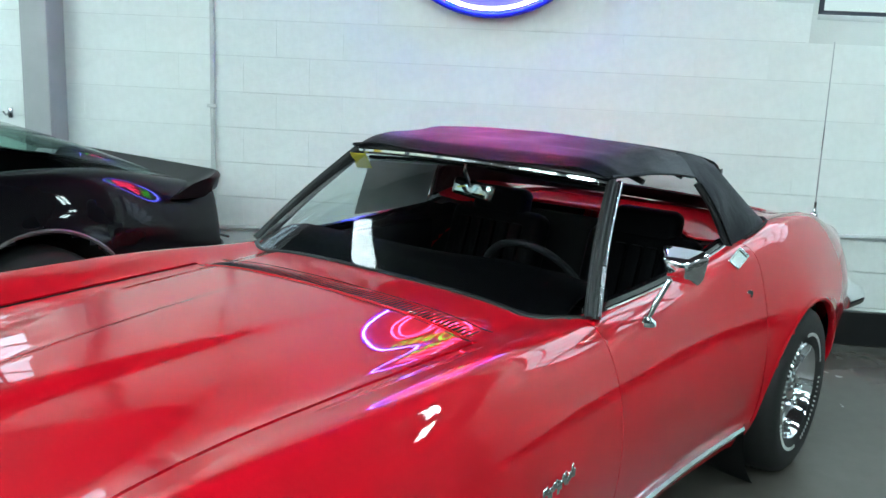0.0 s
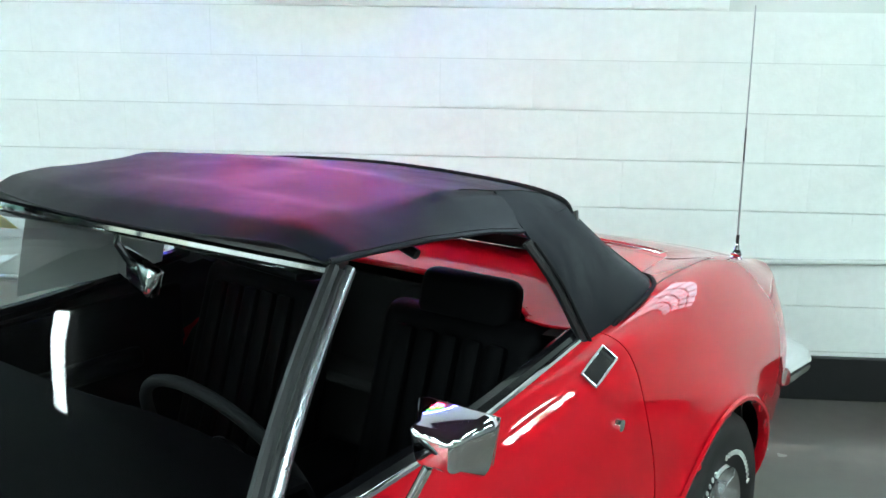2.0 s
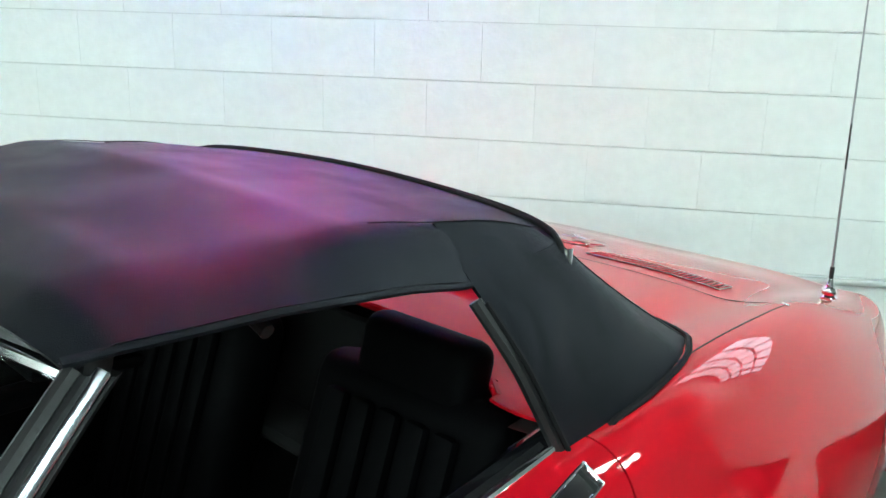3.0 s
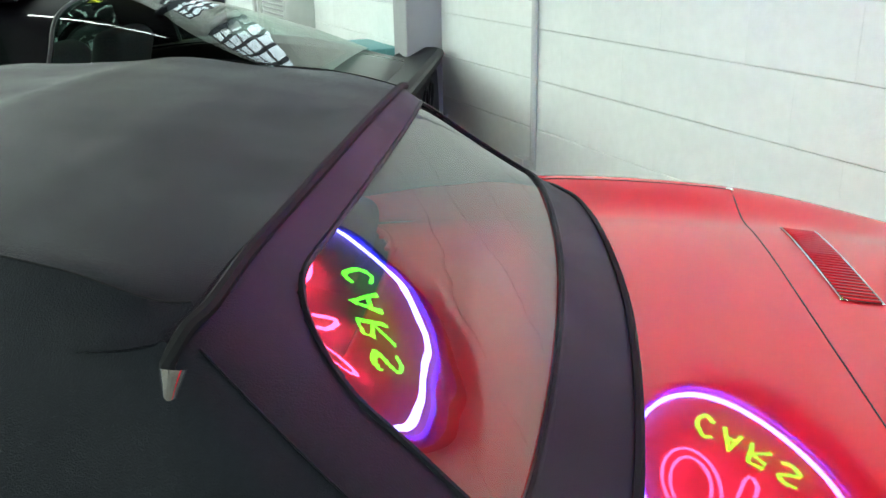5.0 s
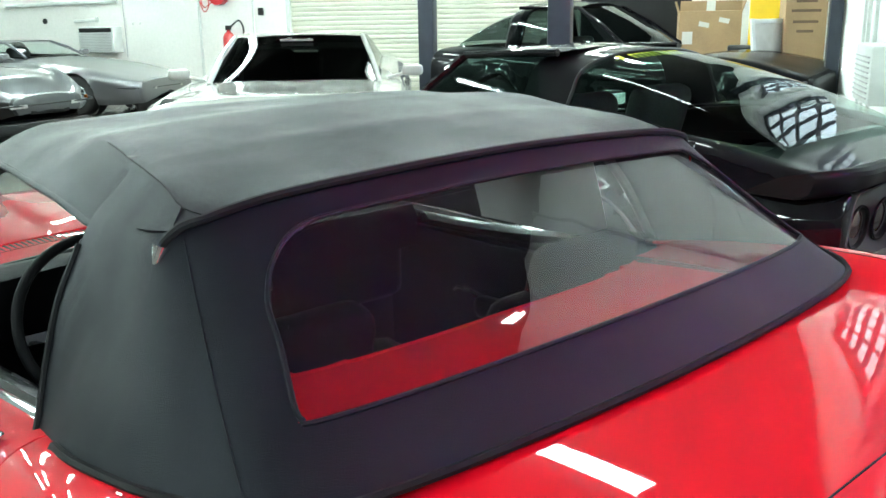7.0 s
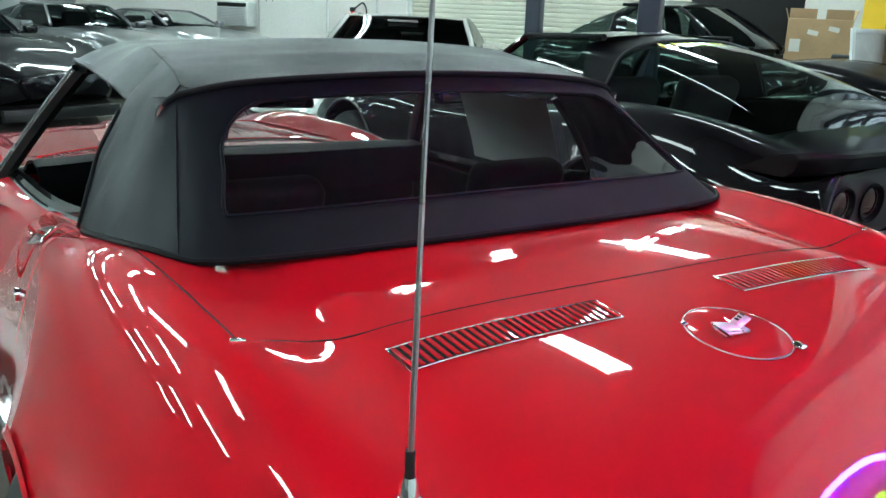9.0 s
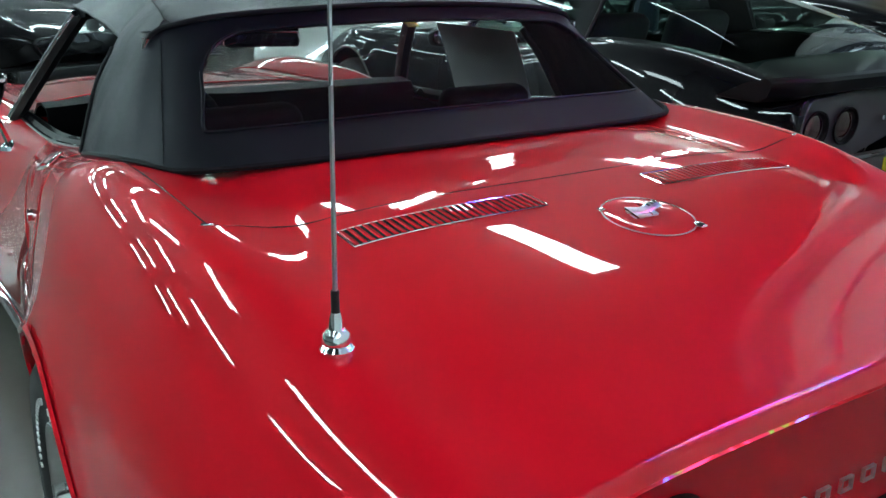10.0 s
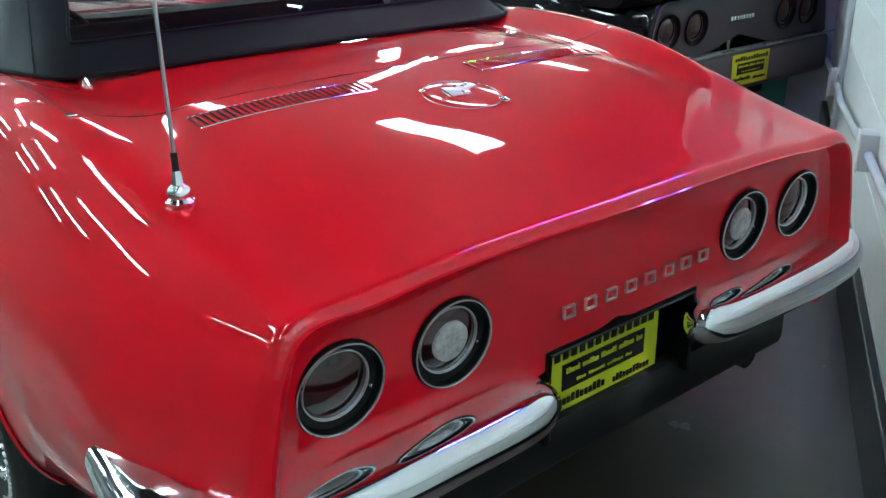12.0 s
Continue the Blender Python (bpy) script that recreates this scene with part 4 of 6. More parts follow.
for dx in (0.0, 0.011, 0.022):
    part("flag_check", box((0.006, 0.007, 0.0012), (0.010 + dx, 0.014 + dx * 0.36, 0.012), 0, turn=pose(0, 0, 0, 6, 0, 20)), M_INK, em, smooth=False)

# aerial on the left rear fender
ax_, ay_ = -0.637, -0.734
az_ = RED.height(ax_, ay_)
aerial = new("aerial")
aerial.parent = car
aerial.matrix_basis = pose(ax_, ay_, az_ - 0.003)
part("aerial_base", lathe([(0.020, 0.0), (0.021, 0.005), (0.016, 0.010), (0.018, 0.015), (0.0165, 0.024), (0.010, 0.030), (0.008, 0.044), (0.006, 0.050)], 24, pose(0, 0, 0, 90, 0, 0)), M_CHROME, aerial, "stepped chrome base")
part("aerial_mast", tube([(0, 0, 0.05), (0.004, 0.0, 0.35), (0.010, -0.004, 0.78)], 0.0032, 8, taper=0.0018), M_SATIN, aerial)
part("aerial_collar", cyl(0.0052, 0.03, (0, 0, 0.062), "z", 10), M_TRIM, aerial)

# lamps, plate, lettering, bumpers
for x, lens, lab, r in LAMPS:
    tail_lamp(car, x, LAMP_Y, LAMP_Z, lens, lab, r)
pr = new("plate_recess")
pr.parent = car
ym, zl = -1.0235, 0.43
part("recess_back", box((REC_X1 - REC_X0 + 0.02, 0.01, REC_Z - zl + 0.02), ((REC_X0 + REC_X1) / 2, REC_Y + 0.005, (REC_Z + zl) / 2)), M_BEZEL, pr, smooth=False)
for x in (REC_X0 - 0.004, REC_X1 + 0.004):
    part("recess_side", box((0.008, REC_Y - ym, REC_Z - zl), (x, (REC_Y + ym) / 2, (REC_Z + zl) / 2)), M_BEZEL, pr, smooth=False)
part("recess_roof", box((REC_X1 - REC_X0 + 0.016, REC_Y - ym, 0.008), ((REC_X0 + REC_X1) / 2, (REC_Y + ym) / 2, REC_Z + 0.004)), M_BEZEL, pr, smooth=False)
part("recess_rim", tube([(REC_X0, ym - 0.002, zl + 0.01), (REC_X0, ym - 0.002, REC_Z), (REC_X1, ym - 0.002, REC_Z), (REC_X1, ym - 0.002, zl + 0.01)], 0.003, 8), M_TRIM, pr)
plate(car, 0.0125, -0.985, 0.513)
for k in range(8):
    bm = bmesh.new()
    for at, size in (((0, 0, 0.0095), (0.026, 0.005, 0.0026)), ((0, 0, -0.0095), (0.026, 0.005, 0.0026)), ((-0.0117, 0, 0), (0.0026, 0.005, 0.0164)), ((0.0117, 0, 0), (0.0026, 0.005, 0.0164))):
        add_box(bm, size, at)
    b = part("nameplate_bar", bm, M_BRIGHT, car, "small raised chrome nameplate piece")
    b.matrix_basis = pose(-0.135 + k * 0.0505, -1.033, 0.678)


def rear_bumper(sgn):
    """A chrome blade from beside the plate round the corner."""
    bm = bmesh.new()
    path = spline([(0.232, -1.00), (0.262, -1.030), (0.42, -1.036), (0.58, -1.036), (0.70, -1.020), (0.765, -0.965), (0.79, -0.88), (0.812, -0.74)], 6)
    prof = [(-0.01, 0.592), (0.020, 0.589), (0.045, 0.584), (0.059, 0.578), (0.067, 0.571), (0.072, 0.562), (0.075, 0.550), (0.075, 0.538), (0.071, 0.524), (0.062, 0.513), (0.045, 0.507), (0.0, 0.505)]
    rows = []
    for k, (x, y) in enumerate(path):
        a = path[max(0, k - 1)]
        b = path[min(len(path) - 1, k + 1)]
        tx, ty = b[0] - a[0], b[1] - a[1]
        n = math.hypot(tx, ty)
        nx, ny = ty / n, -tx / n                      # outwards
        grow = min(1.0, 0.45 + k * 0.14, 0.35 + (len(path) - 1 - k) * 0.09)
        rows.append([bm.verts.new((sgn * (x + nx * d * grow), y + ny * d * grow, 0.540 + (zz - 0.540) * (0.6 + 0.4 * grow))) for d, zz in prof])
    for a, b in zip(rows, rows[1:]):
        for q in range(len(prof) - 1):
            bm.faces.new((a[q], a[q + 1], b[q + 1], b[q]))
    bm.faces.new(rows[0]), bm.faces.new(rows[-1])
    return solidify(part("rear_bumper", bm, M_CHROME, car, "chrome half bumper wrapped round the corner"), 0.003)


for sgn in (-1, 1):
    rear_bumper(sgn)
    part("exhaust_tip", tube([(sgn * 0.47, -0.80, 0.36), (sgn * 0.47, -1.00, 0.36)], 0.03, 16), M_TRIM, car)

# door furniture
for sgn in (-1, 1):
    hx, hy = 0.738, 0.470
    h = new("door_handle")
    h.parent = car
    up = Vector((-sgn * (RED.height(hx + 0.012, hy) - RED.height(hx - 0.012, hy)) / 0.024, -(RED.height(hx, hy + 0.04) - RED.height(hx, hy - 0.04)) / 0.08, 1)).normalized()
    along = Vector((sgn * 0.27, 0.96, 0))
    along = (along - along.dot(up) * up).normalized()
    across = along.cross(up)
    h.matrix_basis = Matrix.Translation(Vector((sgn * hx, hy, RED.height(hx, hy))) + 0.004 * up) @ Matrix((across, along, up)).transposed().to_4x4() @ Matrix.Diagonal((0.72, 0.95, 0.9, 1))
    rim = spline([(-0.027, -0.050, 0), (-0.020, -0.058, 0), (0.020, -0.058, 0), (0.027, -0.050, 0), (0.027, 0.050, 0), (0.020, 0.058, 0), (-0.020, 0.058, 0), (-0.027, 0.050, 0)], 3, True)
    part("handle_frame", tube(rim, 0.0042, 8, True), M_CHROME, h, "chrome press-flap handle frame")
    part("handle_flap", box((0.048, 0.108, 0.003), (0, 0, 0.0012), 0.001, 1), M_CHROME, h, "polished press flap")
    part("handle_gap", box((0.050, 0.010, 0.003), (0, -0.042, 0.002), 0.001, 1), M_GAP, h)
    part("door_lock", cyl(0.013, 0.016, (sgn * (RED.side(0.47, 0.80) + 0.001), 0.47, 0.80), "x", 16), M_CHROME, car)
    part("belt_trim", tube([(sgn * 0.668, y, RED.height(0.668, y) + 0.002) for y in np.linspace(0.42, 1.33, 24)], 0.007, 8), M_CHROME, car, "bright belt moulding")

# wing mirror on the driver's door
mi = new("wing_mirror")
mi.parent = car
mx_, my_ = -0.735, 1.145
mz_ = RED.height(mx_, my_)
mi.matrix_basis = pose(mx_, my_, mz_) @ Matrix.Scale(1.12, 4)
part("mirror_foot", lathe([(0.024, -0.004), (0.022, 0.006), (0.010, 0.016), (0.008, 0.02)], 20, pose(0, 0, 0, 90, 0, 0)), M_CHROME, mi)
part("mirror_stem", tube(spline([(0, 0, 0.01), (-0.014, -0.012, 0.055), (-0.034, -0.036, 0.115)], 4), 0.0075, 10), M_CHROME, mi)
bm = box((0.135, 0.080, 0.090), (-0.052, -0.050, 0.150), 0.022, 4)
for v in bm.verts:                       # the shell narrows to the front and to its foot
    if v.co.y > -0.05:
        v.co.x = -0.052 + (v.co.x + 0.052) * 0.66
        v.co.z = 0.155 + (v.co.z - 0.155) * 0.62
    low = min(1.0, max(0.0, (0.195 - v.co.z) / 0.09))
    v.co.x = -0.078 + (v.co.x + 0.078) * (1 - 0.38 * low)
part("mirror_shell", bm, M_CHROME, mi, "chrome mirror shell")
bm = box((0.115, 0.003, 0.070), (-0.052, -0.0915, 0.150), 0.001)
for v in bm.verts:
    low = min(1.0, max(0.0, (0.195 - v.co.z) / 0.09))
    v.co.x = -0.078 + (v.co.x + 0.078) * (1 - 0.38 * low)
part("mirror_glass", bm, M_CHROME, mi)

# fender script and side louvres
bm = bmesh.new()
pts = [(1.86 - 0.012 * k, 0.008 * math.sin(k * 1.7)) for k in range(14)]
for k, (y, dz) in enumerate(pts):
    add_box(bm, (0.005, 0.010, 0.024 + 0.012 * (k % 3 == 0)), (-(RED.side(y, 0.60) + 0.002), y, 0.60 + dz), 0.002, 1)
part("script_badge", bm, M_CHROME, car, "small chrome script badge shape on the fender")
for sgn in (-1, 1):
    for k in range(4):
        y = 1.98 + k * 0.055
        b = part("fender_louvre", box((0.012, 0.016, 0.16), (0, 0, 0), 0.005, turn=pose(0, 0, 0, 14, 0, 0)), M_GAP, car)
        b.matrix_basis = pose(sgn * (RED.side(y, 0.52) - 0.002), y, 0.52)

# windscreen
def screen_base(u):
    y = screen_line(u * 0.678)
    return Vector((u * 0.678, y, RED.height(u * 0.678, y) + 0.004))
def screen_head(u):
    return Vector((u * 0.527, 1.022 + 0.075 * (1 - u * u), 1.195 + 0.022 * (1 - u * u)))
bm = bmesh.new()
rows = [[bm.verts.new(screen_base(u).lerp(screen_head(u), v) + Vector((0, 0.61, 0.79)) * ((0.008 + 0.026 * (1 - u * u)) * math.sin(math.pi * v))) for u in np.linspace(-0.97, 0.97, 25)] for v in np.linspace(0, 1, 13)]
for a, b in zip(rows, rows[1:]):
    for q in range(24):
        bm.faces.new((a[q], a[q + 1], b[q + 1], b[q]))
ws = part("windscreen", bm, M_GLASS, car, "curved clear windscreen")
ws.visible_shadow = False
fr = new("windscreen_frame")
fr.parent = car
for sgn in (-1, 1):
    post = [screen_base(sgn).lerp(screen_head(sgn), v) + Vector((0, 0.018 * math.sin(math.pi * v), 0)) for v in np.linspace(0, 1, 12)]
    bm = bmesh.new()
    sect = [(-0.020, -0.012), (-0.016, 0.010), (0.004, 0.016), (0.020, 0.008), (0.022, -0.02), (0.006, -0.035), (-0.016, -0.028)]
    rings = [[bm.verts.new(p + Vector((sgn * a, b, 0.3 * b))) for a, b in sect] for p in post]
    for a, b in zip(rings, rings[1:]):
        for q in range(len(sect)):
            bm.faces.new((a[q], a[(q + 1) % len(sect)], b[(q + 1) % len(sect)], b[q]))
    part("pillar", bm, M_TRIM, fr)
    part("pillar_trim", tube([p + Vector((sgn * 0.004, 0.014, 0.004)) for p in post], 0.011, 8), M_TRIM, fr, "black pillar moulding")
    part("pillar_trim", tube([p + Vector((sgn * 0.017, -0.010, 0.0)) for p in post], 0.0095, 10), M_PILLAR, fr, "polished pillar moulding")
part("header_trim", tube([screen_head(u) + Vector((0, 0.010, -0.003)) for u in np.linspace(-1, 1, 25)], 0.011, 8), M_CHROME, fr, "polished header moulding")
part("header_rail", tube([screen_head(u) + Vector((0, -0.014, 0.002)) for u in np.linspace(-1, 1, 25)], 0.020, 8), M_TRIM, fr)
part("base_seal", tube([screen_base(u) + Vector((0, -0.004, -0.003)) for u in np.linspace(-1, 1, 31)], 0.008, 8), M_TRIM, fr)
part("screen_sticker", box((0.06, 0.002, 0.10), (0, 0, 0)), mat("yellow_sticker", (0.7, 0.65, 0.05), 0.6, var=0.1), car, "small yellow sticker on the glass", False).matrix_basis = pose(0.503, 1.040, 1.155, -52, 0, 24)

# canvas top
HALF_T = [(-0.556, 0.486, 1.180), (-0.556, 0.37, 1.190), (-0.540, 0.265, 1.200), (-0.39, 0.243, 1.226), (0.0, 0.232, 1.240)]
HALF_B = [(-0.687, 0.400, 0.930), (-0.702, 0.20, 0.958), (-0.665, 0.02, 0.978), (-0.53, -0.085, 0.980), (0.0, -0.13, 0.988)]


def whole(half):
    return half + [(-x, y, z) for x, y, z in half[-2::-1]]


TOPC, BASEC = spline(whole(HALF_T), 24), spline(whole(HALF_B), 24)
NU = len(TOPC) - 1


_front = (0.486, 0.60, 0.80, 1.06)
_side = list(reversed(TOPC[:49]))         # the curtain's top edge from the bow forward
ROOF_EDGE = lambda y: float(np.interp(y, [p[1] for p in _side] + list(_front[1:]), [-p[0] for p in _side] + [0.556, 0.553, 0.535]))
ROOF_EDGE_Z = lambda y: float(np.interp(y, [p[1] for p in _side] + list(_front[1:]), [p[2] + 0.001 for p in _side] + [1.200, 1.217, 1.220]))
ROOF_MID = table((0.24, 0.36, 0.50, 0.61, 0.65, 0.71, 0.85, 0.97, 1.05, 1.12), (1.243, 1.257, 1.274, 1.287, 1.290, 1.285, 1.276, 1.274, 1.262, 1.244))
TOP_X = [p[0] for p in TOPC[48:-48]]
TOP_Z = [p[2] for p in TOPC[48:-48]]


def fold_at(v):
    """How far out the fold between roof and side lies, as a share of the half width."""
    return 0.79 + 0.14 * v ** 1.5


def roof_y(u, v):
    y0, y1 = 1.044 + 0.075 * (1 - u * u), 0.235 + 0.027 * u * u
    return y0 + (y1 - y0) * v


def roof_uv(u, v):
    y = roof_y(u, v)
    xe, ze, zm = ROOF_EDGE(y), ROOF_EDGE_Z(y), ROOF_MID(y)
    a, fold = abs(u), fold_at(v)
    z = zm - 0.30 * (zm - ze) * a ** 2 - 0.70 * (zm - ze) * max(0.0, (a - fold) / (1 - fold)) ** 1.35
    if v < 0.06:
        z -= (0.06 - v) / 0.06 * 0.016
    bow = sum(math.exp(-((y - b) / 0.030) ** 2) for b in (0.46, 0.66, 0.93))        # cloth drawn over the hoops
    z += 0.0030 * bow * (1 - a ** 4)
    z += 0.0014 * noise.noise((u * 3, y * 9, 0.3)) + 0.0006 * noise.noise((u * 8, y * 17, 1.3))
    w = max(0.0, (v - 0.80) / 0.20) ** 2
    z += w * (float(np.interp(u * xe, TOP_X, TOP_Z)) + 0.002 - z)
    return Vector((u * xe, y, z))


def fold_point(y):
    """The seam between roof and quarter at y, on the left side."""
    v = 0.7
    for _ in range(6):
        u = fold_at(v)
        y0, y1 = roof_y(u, 0), roof_y(u, 1)
        v = min(1.0, (y - y0) / (y1 - y0))
    return roof_uv(-fold_at(v), v) + Vector((0, 0, 0.0008))


FOLDC = [fold_point(TOPC[i][1]) for i in range(49)]


def rear_line(i, v):
    """From the seam over the rounded edge down to the body."""
    a, b = Vector(TOPC[i]), Vector(BASEC[i])
    k = min(i, NU - i)
    w = min(1.0, max(0.0, (48 - k) / 8))
    if w <= 0:
        return a.lerp(b, v)
    f = FOLDC[k] if i == k else Vector((-FOLDC[k].x, FOLDC[k].y, FOLDC[k].z))
    top, bend = a.lerp(f, w), 0.17 * w
    return top.lerp(a, v / bend) if v < bend else a.lerp(b, (v - bend) / (1 - bend))


def rear_point(i, v):
    h = 0.055
    p = rear_line(i, v)
    if h < v < 0.4:
        p = 0.25 * rear_line(i, v - h) + 0.5 * p + 0.25 * rear_line(i, v + h)
    u = i / 24
    cloth = math.sin(math.pi * v)
    edge = min(u, 8 - u)
    side = max(0.0, 1 - edge / 2.2)
    out = -1 if u < 4 else 1
    p += Vector((0, 0.58, -0.81)) * (0.0065 * cloth * (1 - side)) + Vector((out, 0, 0)) * (0.010 * cloth * side)
    p += Vector((0, -1, 0)) * 0.005 * cloth * side
    wob = (noise.noise((p.x * 7, p.y * 7, p.z * 9)) * 0.006 + abs(noise.noise((p.x * 13, p.y * 17, p.z * 6))) * 0.005) * cloth * side
    drag = 0.0035 * math.sin(26 * (p.y + 0.55 * p.z)) * cloth * side                 # slack folds that run down from the tip
    return p + Vector((out * (wob + drag), wob, 0))


WIN_L, WIN_R, WIN_V0, WIN_V1 = (2.77, 2.86), (2.46, 2.66), 0.115, 0.76


def in_rear_window(u, v):
    (w0, w1), u = (WIN_L, u) if u <= 4 else (WIN_R, 8 - u)
    if not WIN_V0 < v < WIN_V1:
        return False
    lo = w0 + (w1 - w0) * v
    r_u, r_v = 0.36, 0.27
    if u < lo:
        return False
    for vc, rad in ((WIN_V0 + r_v, 1), (WIN_V1 - 0.05, 2)):
        rv, ru = (r_v, r_u) if rad == 1 else (0.05, 0.06)
        if (v < vc if rad == 1 else v > vc) and u < lo + ru:
            if ((u - lo - ru) / ru) ** 2 + ((v - vc) / rv) ** 2 > 1:
                return False
    return True


NV = 44
soft = new("soft_top")
soft.parent = car
soft["label"] = "faded black canvas folding top"


def grid_part(name, point, nu, nv, keep, material, label="", parent=None):
    bm = bmesh.new()
    vs = [[bm.verts.new(point(i, j / nv)) for i in range(nu + 1)] for j in range(nv + 1)]
    for j in range(nv):
        for i in range(nu):
            if keep(i + 0.5, (j + 0.5) / nv):
                bm.faces.new((vs[j][i], vs[j][i + 1], vs[j + 1][i + 1], vs[j + 1][i]))
    bmesh.ops.delete(bm, geom=[v for v in bm.verts if not v.link_faces], context="VERTS")
    return part(name, bm, material, parent or soft, label)


solidify(grid_part("rear_curtain", rear_point, NU, NV, lambda i, v: not in_rear_window(i / 24, v), M_CANVAS), 0.006)
rw = grid_part("rear_window", lambda i, v: rear_point(i, v) + Vector((0, 0.003, -0.004)), NU, NV,
               lambda i, v: 2.3 < i / 24 < 5.7 and 0.07 < v < 0.78, M_PLASTIC, "clear flexible vinyl rear window with light haze")
rw.visible_shadow = False


def rear_at(u, v):
    i = u * 24
    k = int(min(NU - 1, max(0, math.floor(i))))
    return rear_point(k, v).lerp(rear_point(k + 1, v), i - k)


def window_edge(w0, w1):
    lo = lambda v: w0 + (w1 - w0) * v
    pts = [(4.0, WIN_V0), (3.4, WIN_V0), (lo(0) + 0.40, WIN_V0)]
    pts += [(lo(0.2) + 0.36 - 0.36 * math.sin(a), WIN_V0 + 0.27 - 0.27 * math.cos(a)) for a in np.linspace(0.2, math.pi / 2, 8)]
    pts += [(lo(0.5), 0.5), (lo(0.6), 0.6), (lo(0.7), WIN_V1 - 0.05), (lo(0.72) + 0.02, WIN_V1 - 0.015), (lo(0.74) + 0.07, WIN_V1), (3.4, WIN_V1), (3.7, WIN_V1), (4.0, WIN_V1)]
    return spline(pts, 5)


left = [rear_at(u, v) for u, v in window_edge(*WIN_L)]
right = [rear_at(8 - u, v) for u, v in reversed(window_edge(*WIN_R))]
part("window_binding", tube(left + right[1:-1], 0.0036, 6, True), M_CANVAS, soft)

def roof_point(i, v):
    """The roof cloth; where the quarter lies over it, it is tucked under."""
    u = -1 + 2 * i / 40
    p = roof_uv(u, v)
    under = min(1.0, max(0.0, (abs(u) - fold_at(v) + 0.004) / 0.02)) * min(1.0, max(0.0, (0.486 - p.y) / 0.012))
    return Vector((p.x * (1 - 0.004 * under), p.y, p.z - 0.0022 * under))


solidify(grid_part("roof_cloth", roof_point, 40, 48, lambda i, v: True, M_CANVAS), 0.006)
for sgn in (-1, 1):
    edge = [(y, sgn) for y in np.linspace(1.05, 0.475, 24)]
    bm = bmesh.new()
    rows = [[bm.verts.new((sgn * (ROOF_EDGE(y) + dx), y, ROOF_EDGE_Z(y) + dz)) for dx, dz in ((-0.001, -0.001), (0.003, -0.003), (0.005, -0.007), (0.004, -0.011), (-0.006, -0.013))] for y, _ in edge]
    for a, b in zip(rows, rows[1:]):
        for q in range(4):
            bm.faces.new((a[q], a[q + 1], b[q + 1], b[q]))
    solidify(part("side_flap", bm, M_CANVAS, soft), 0.004)
    # front edge of the quarter, beside the lowered window
    q_edge = [Vector((sgn * abs(rear_point(0, v).x), rear_point(0, v).y, rear_point(0, v).z)) for v in np.linspace(0.26, 1, 12)]
    part("quarter_seal", tube([p + Vector((-sgn * 0.012, 0.006, 0)) for p in q_edge], 0.011, 8), M_TRIM, soft)
    part("quarter_binding", tube([p + Vector((sgn * 0.003, 0.0, 0)) for p in q_edge], 0.0045, 6), M_PIPING, soft)
    part("seam", tube([Vector((sgn * -rear_at(2.12 + 0.36 * v, v).x, rear_at(2.12 + 0.36 * v, v).y, rear_at(2.12 + 0.36 * v, v).z)) + Vector((sgn * 0.001, -0.001, 0)) for v in np.linspace(0.05, 0.97, 14)], 0.0010, 6), M_CANVAS, soft)
    seam_line = [Vector((sgn * abs(p.x), p.y, p.z + 0.0008)) for p in (fold_point(y) for y in np.linspace(0.60, 0.262, 26))]
    part("roof_seam", tube(seam_line, 0.0010, 6), M_PIPING, soft)
    part("worn_spot", box((0.010, 0.014, 0.0008), seam_line[7] + Vector((0.004, 0, 0.0014))), M_WORN, soft, "pale worn spot on the seam") if sgn < 0 else None
bow = [rear_at(u, 0.0) + Vector((0, -0.004, 0.003)) for u in np.linspace(2.02, 5.98, 48)]
tipL = [Vector((-0.556, 0.268, 1.172)), Vector((-0.550, 0.262, 1.190))]
tipR = [Vector((-p.x, p.y, p.z)) for p in reversed(tipL)]
part("bow_welt", tube(spline(tipL + bow[1:-1:3] + tipR, 3), 0.0065, 8), M_PIPING, soft, "raised welt over the rear bow")
for sgn in (-1, 1):
    part("welt_tip", tube([(sgn * 0.5585, 0.257, 1.186), (sgn * 0.5640, 0.258, 1.172), (sgn * 0.5690, 0.261, 1.150)], 0.0115, 12, taper=0.003), M_CHROME, soft, "pointed chrome tip")
part("bow_pad", tube([rear_at(u, 0.0) + Vector((0, 0.008, -0.011)) for u in np.linspace(2.02, 5.98, 48)], 0.0125, 8), M_CANVAS, soft)
part("base_binding", tube([Vector((p[0], p[1], max(p[2], RED.height(p[0], p[1]) + 0.001 if p[1] < 0.3 else 0) + 0.002)) for p in BASEC[::3]], 0.006, 6), M_PIPING, soft)
for y in (0.50, 0.80):
    part("roof_bow", tube([(x, y, ROOF_MID(y) - 0.03 - 0.085 * (abs(x) / 0.55) ** 3) for x in np.linspace(-0.52, 0.52, 15)], 0.010, 8), M_TRIM, soft)

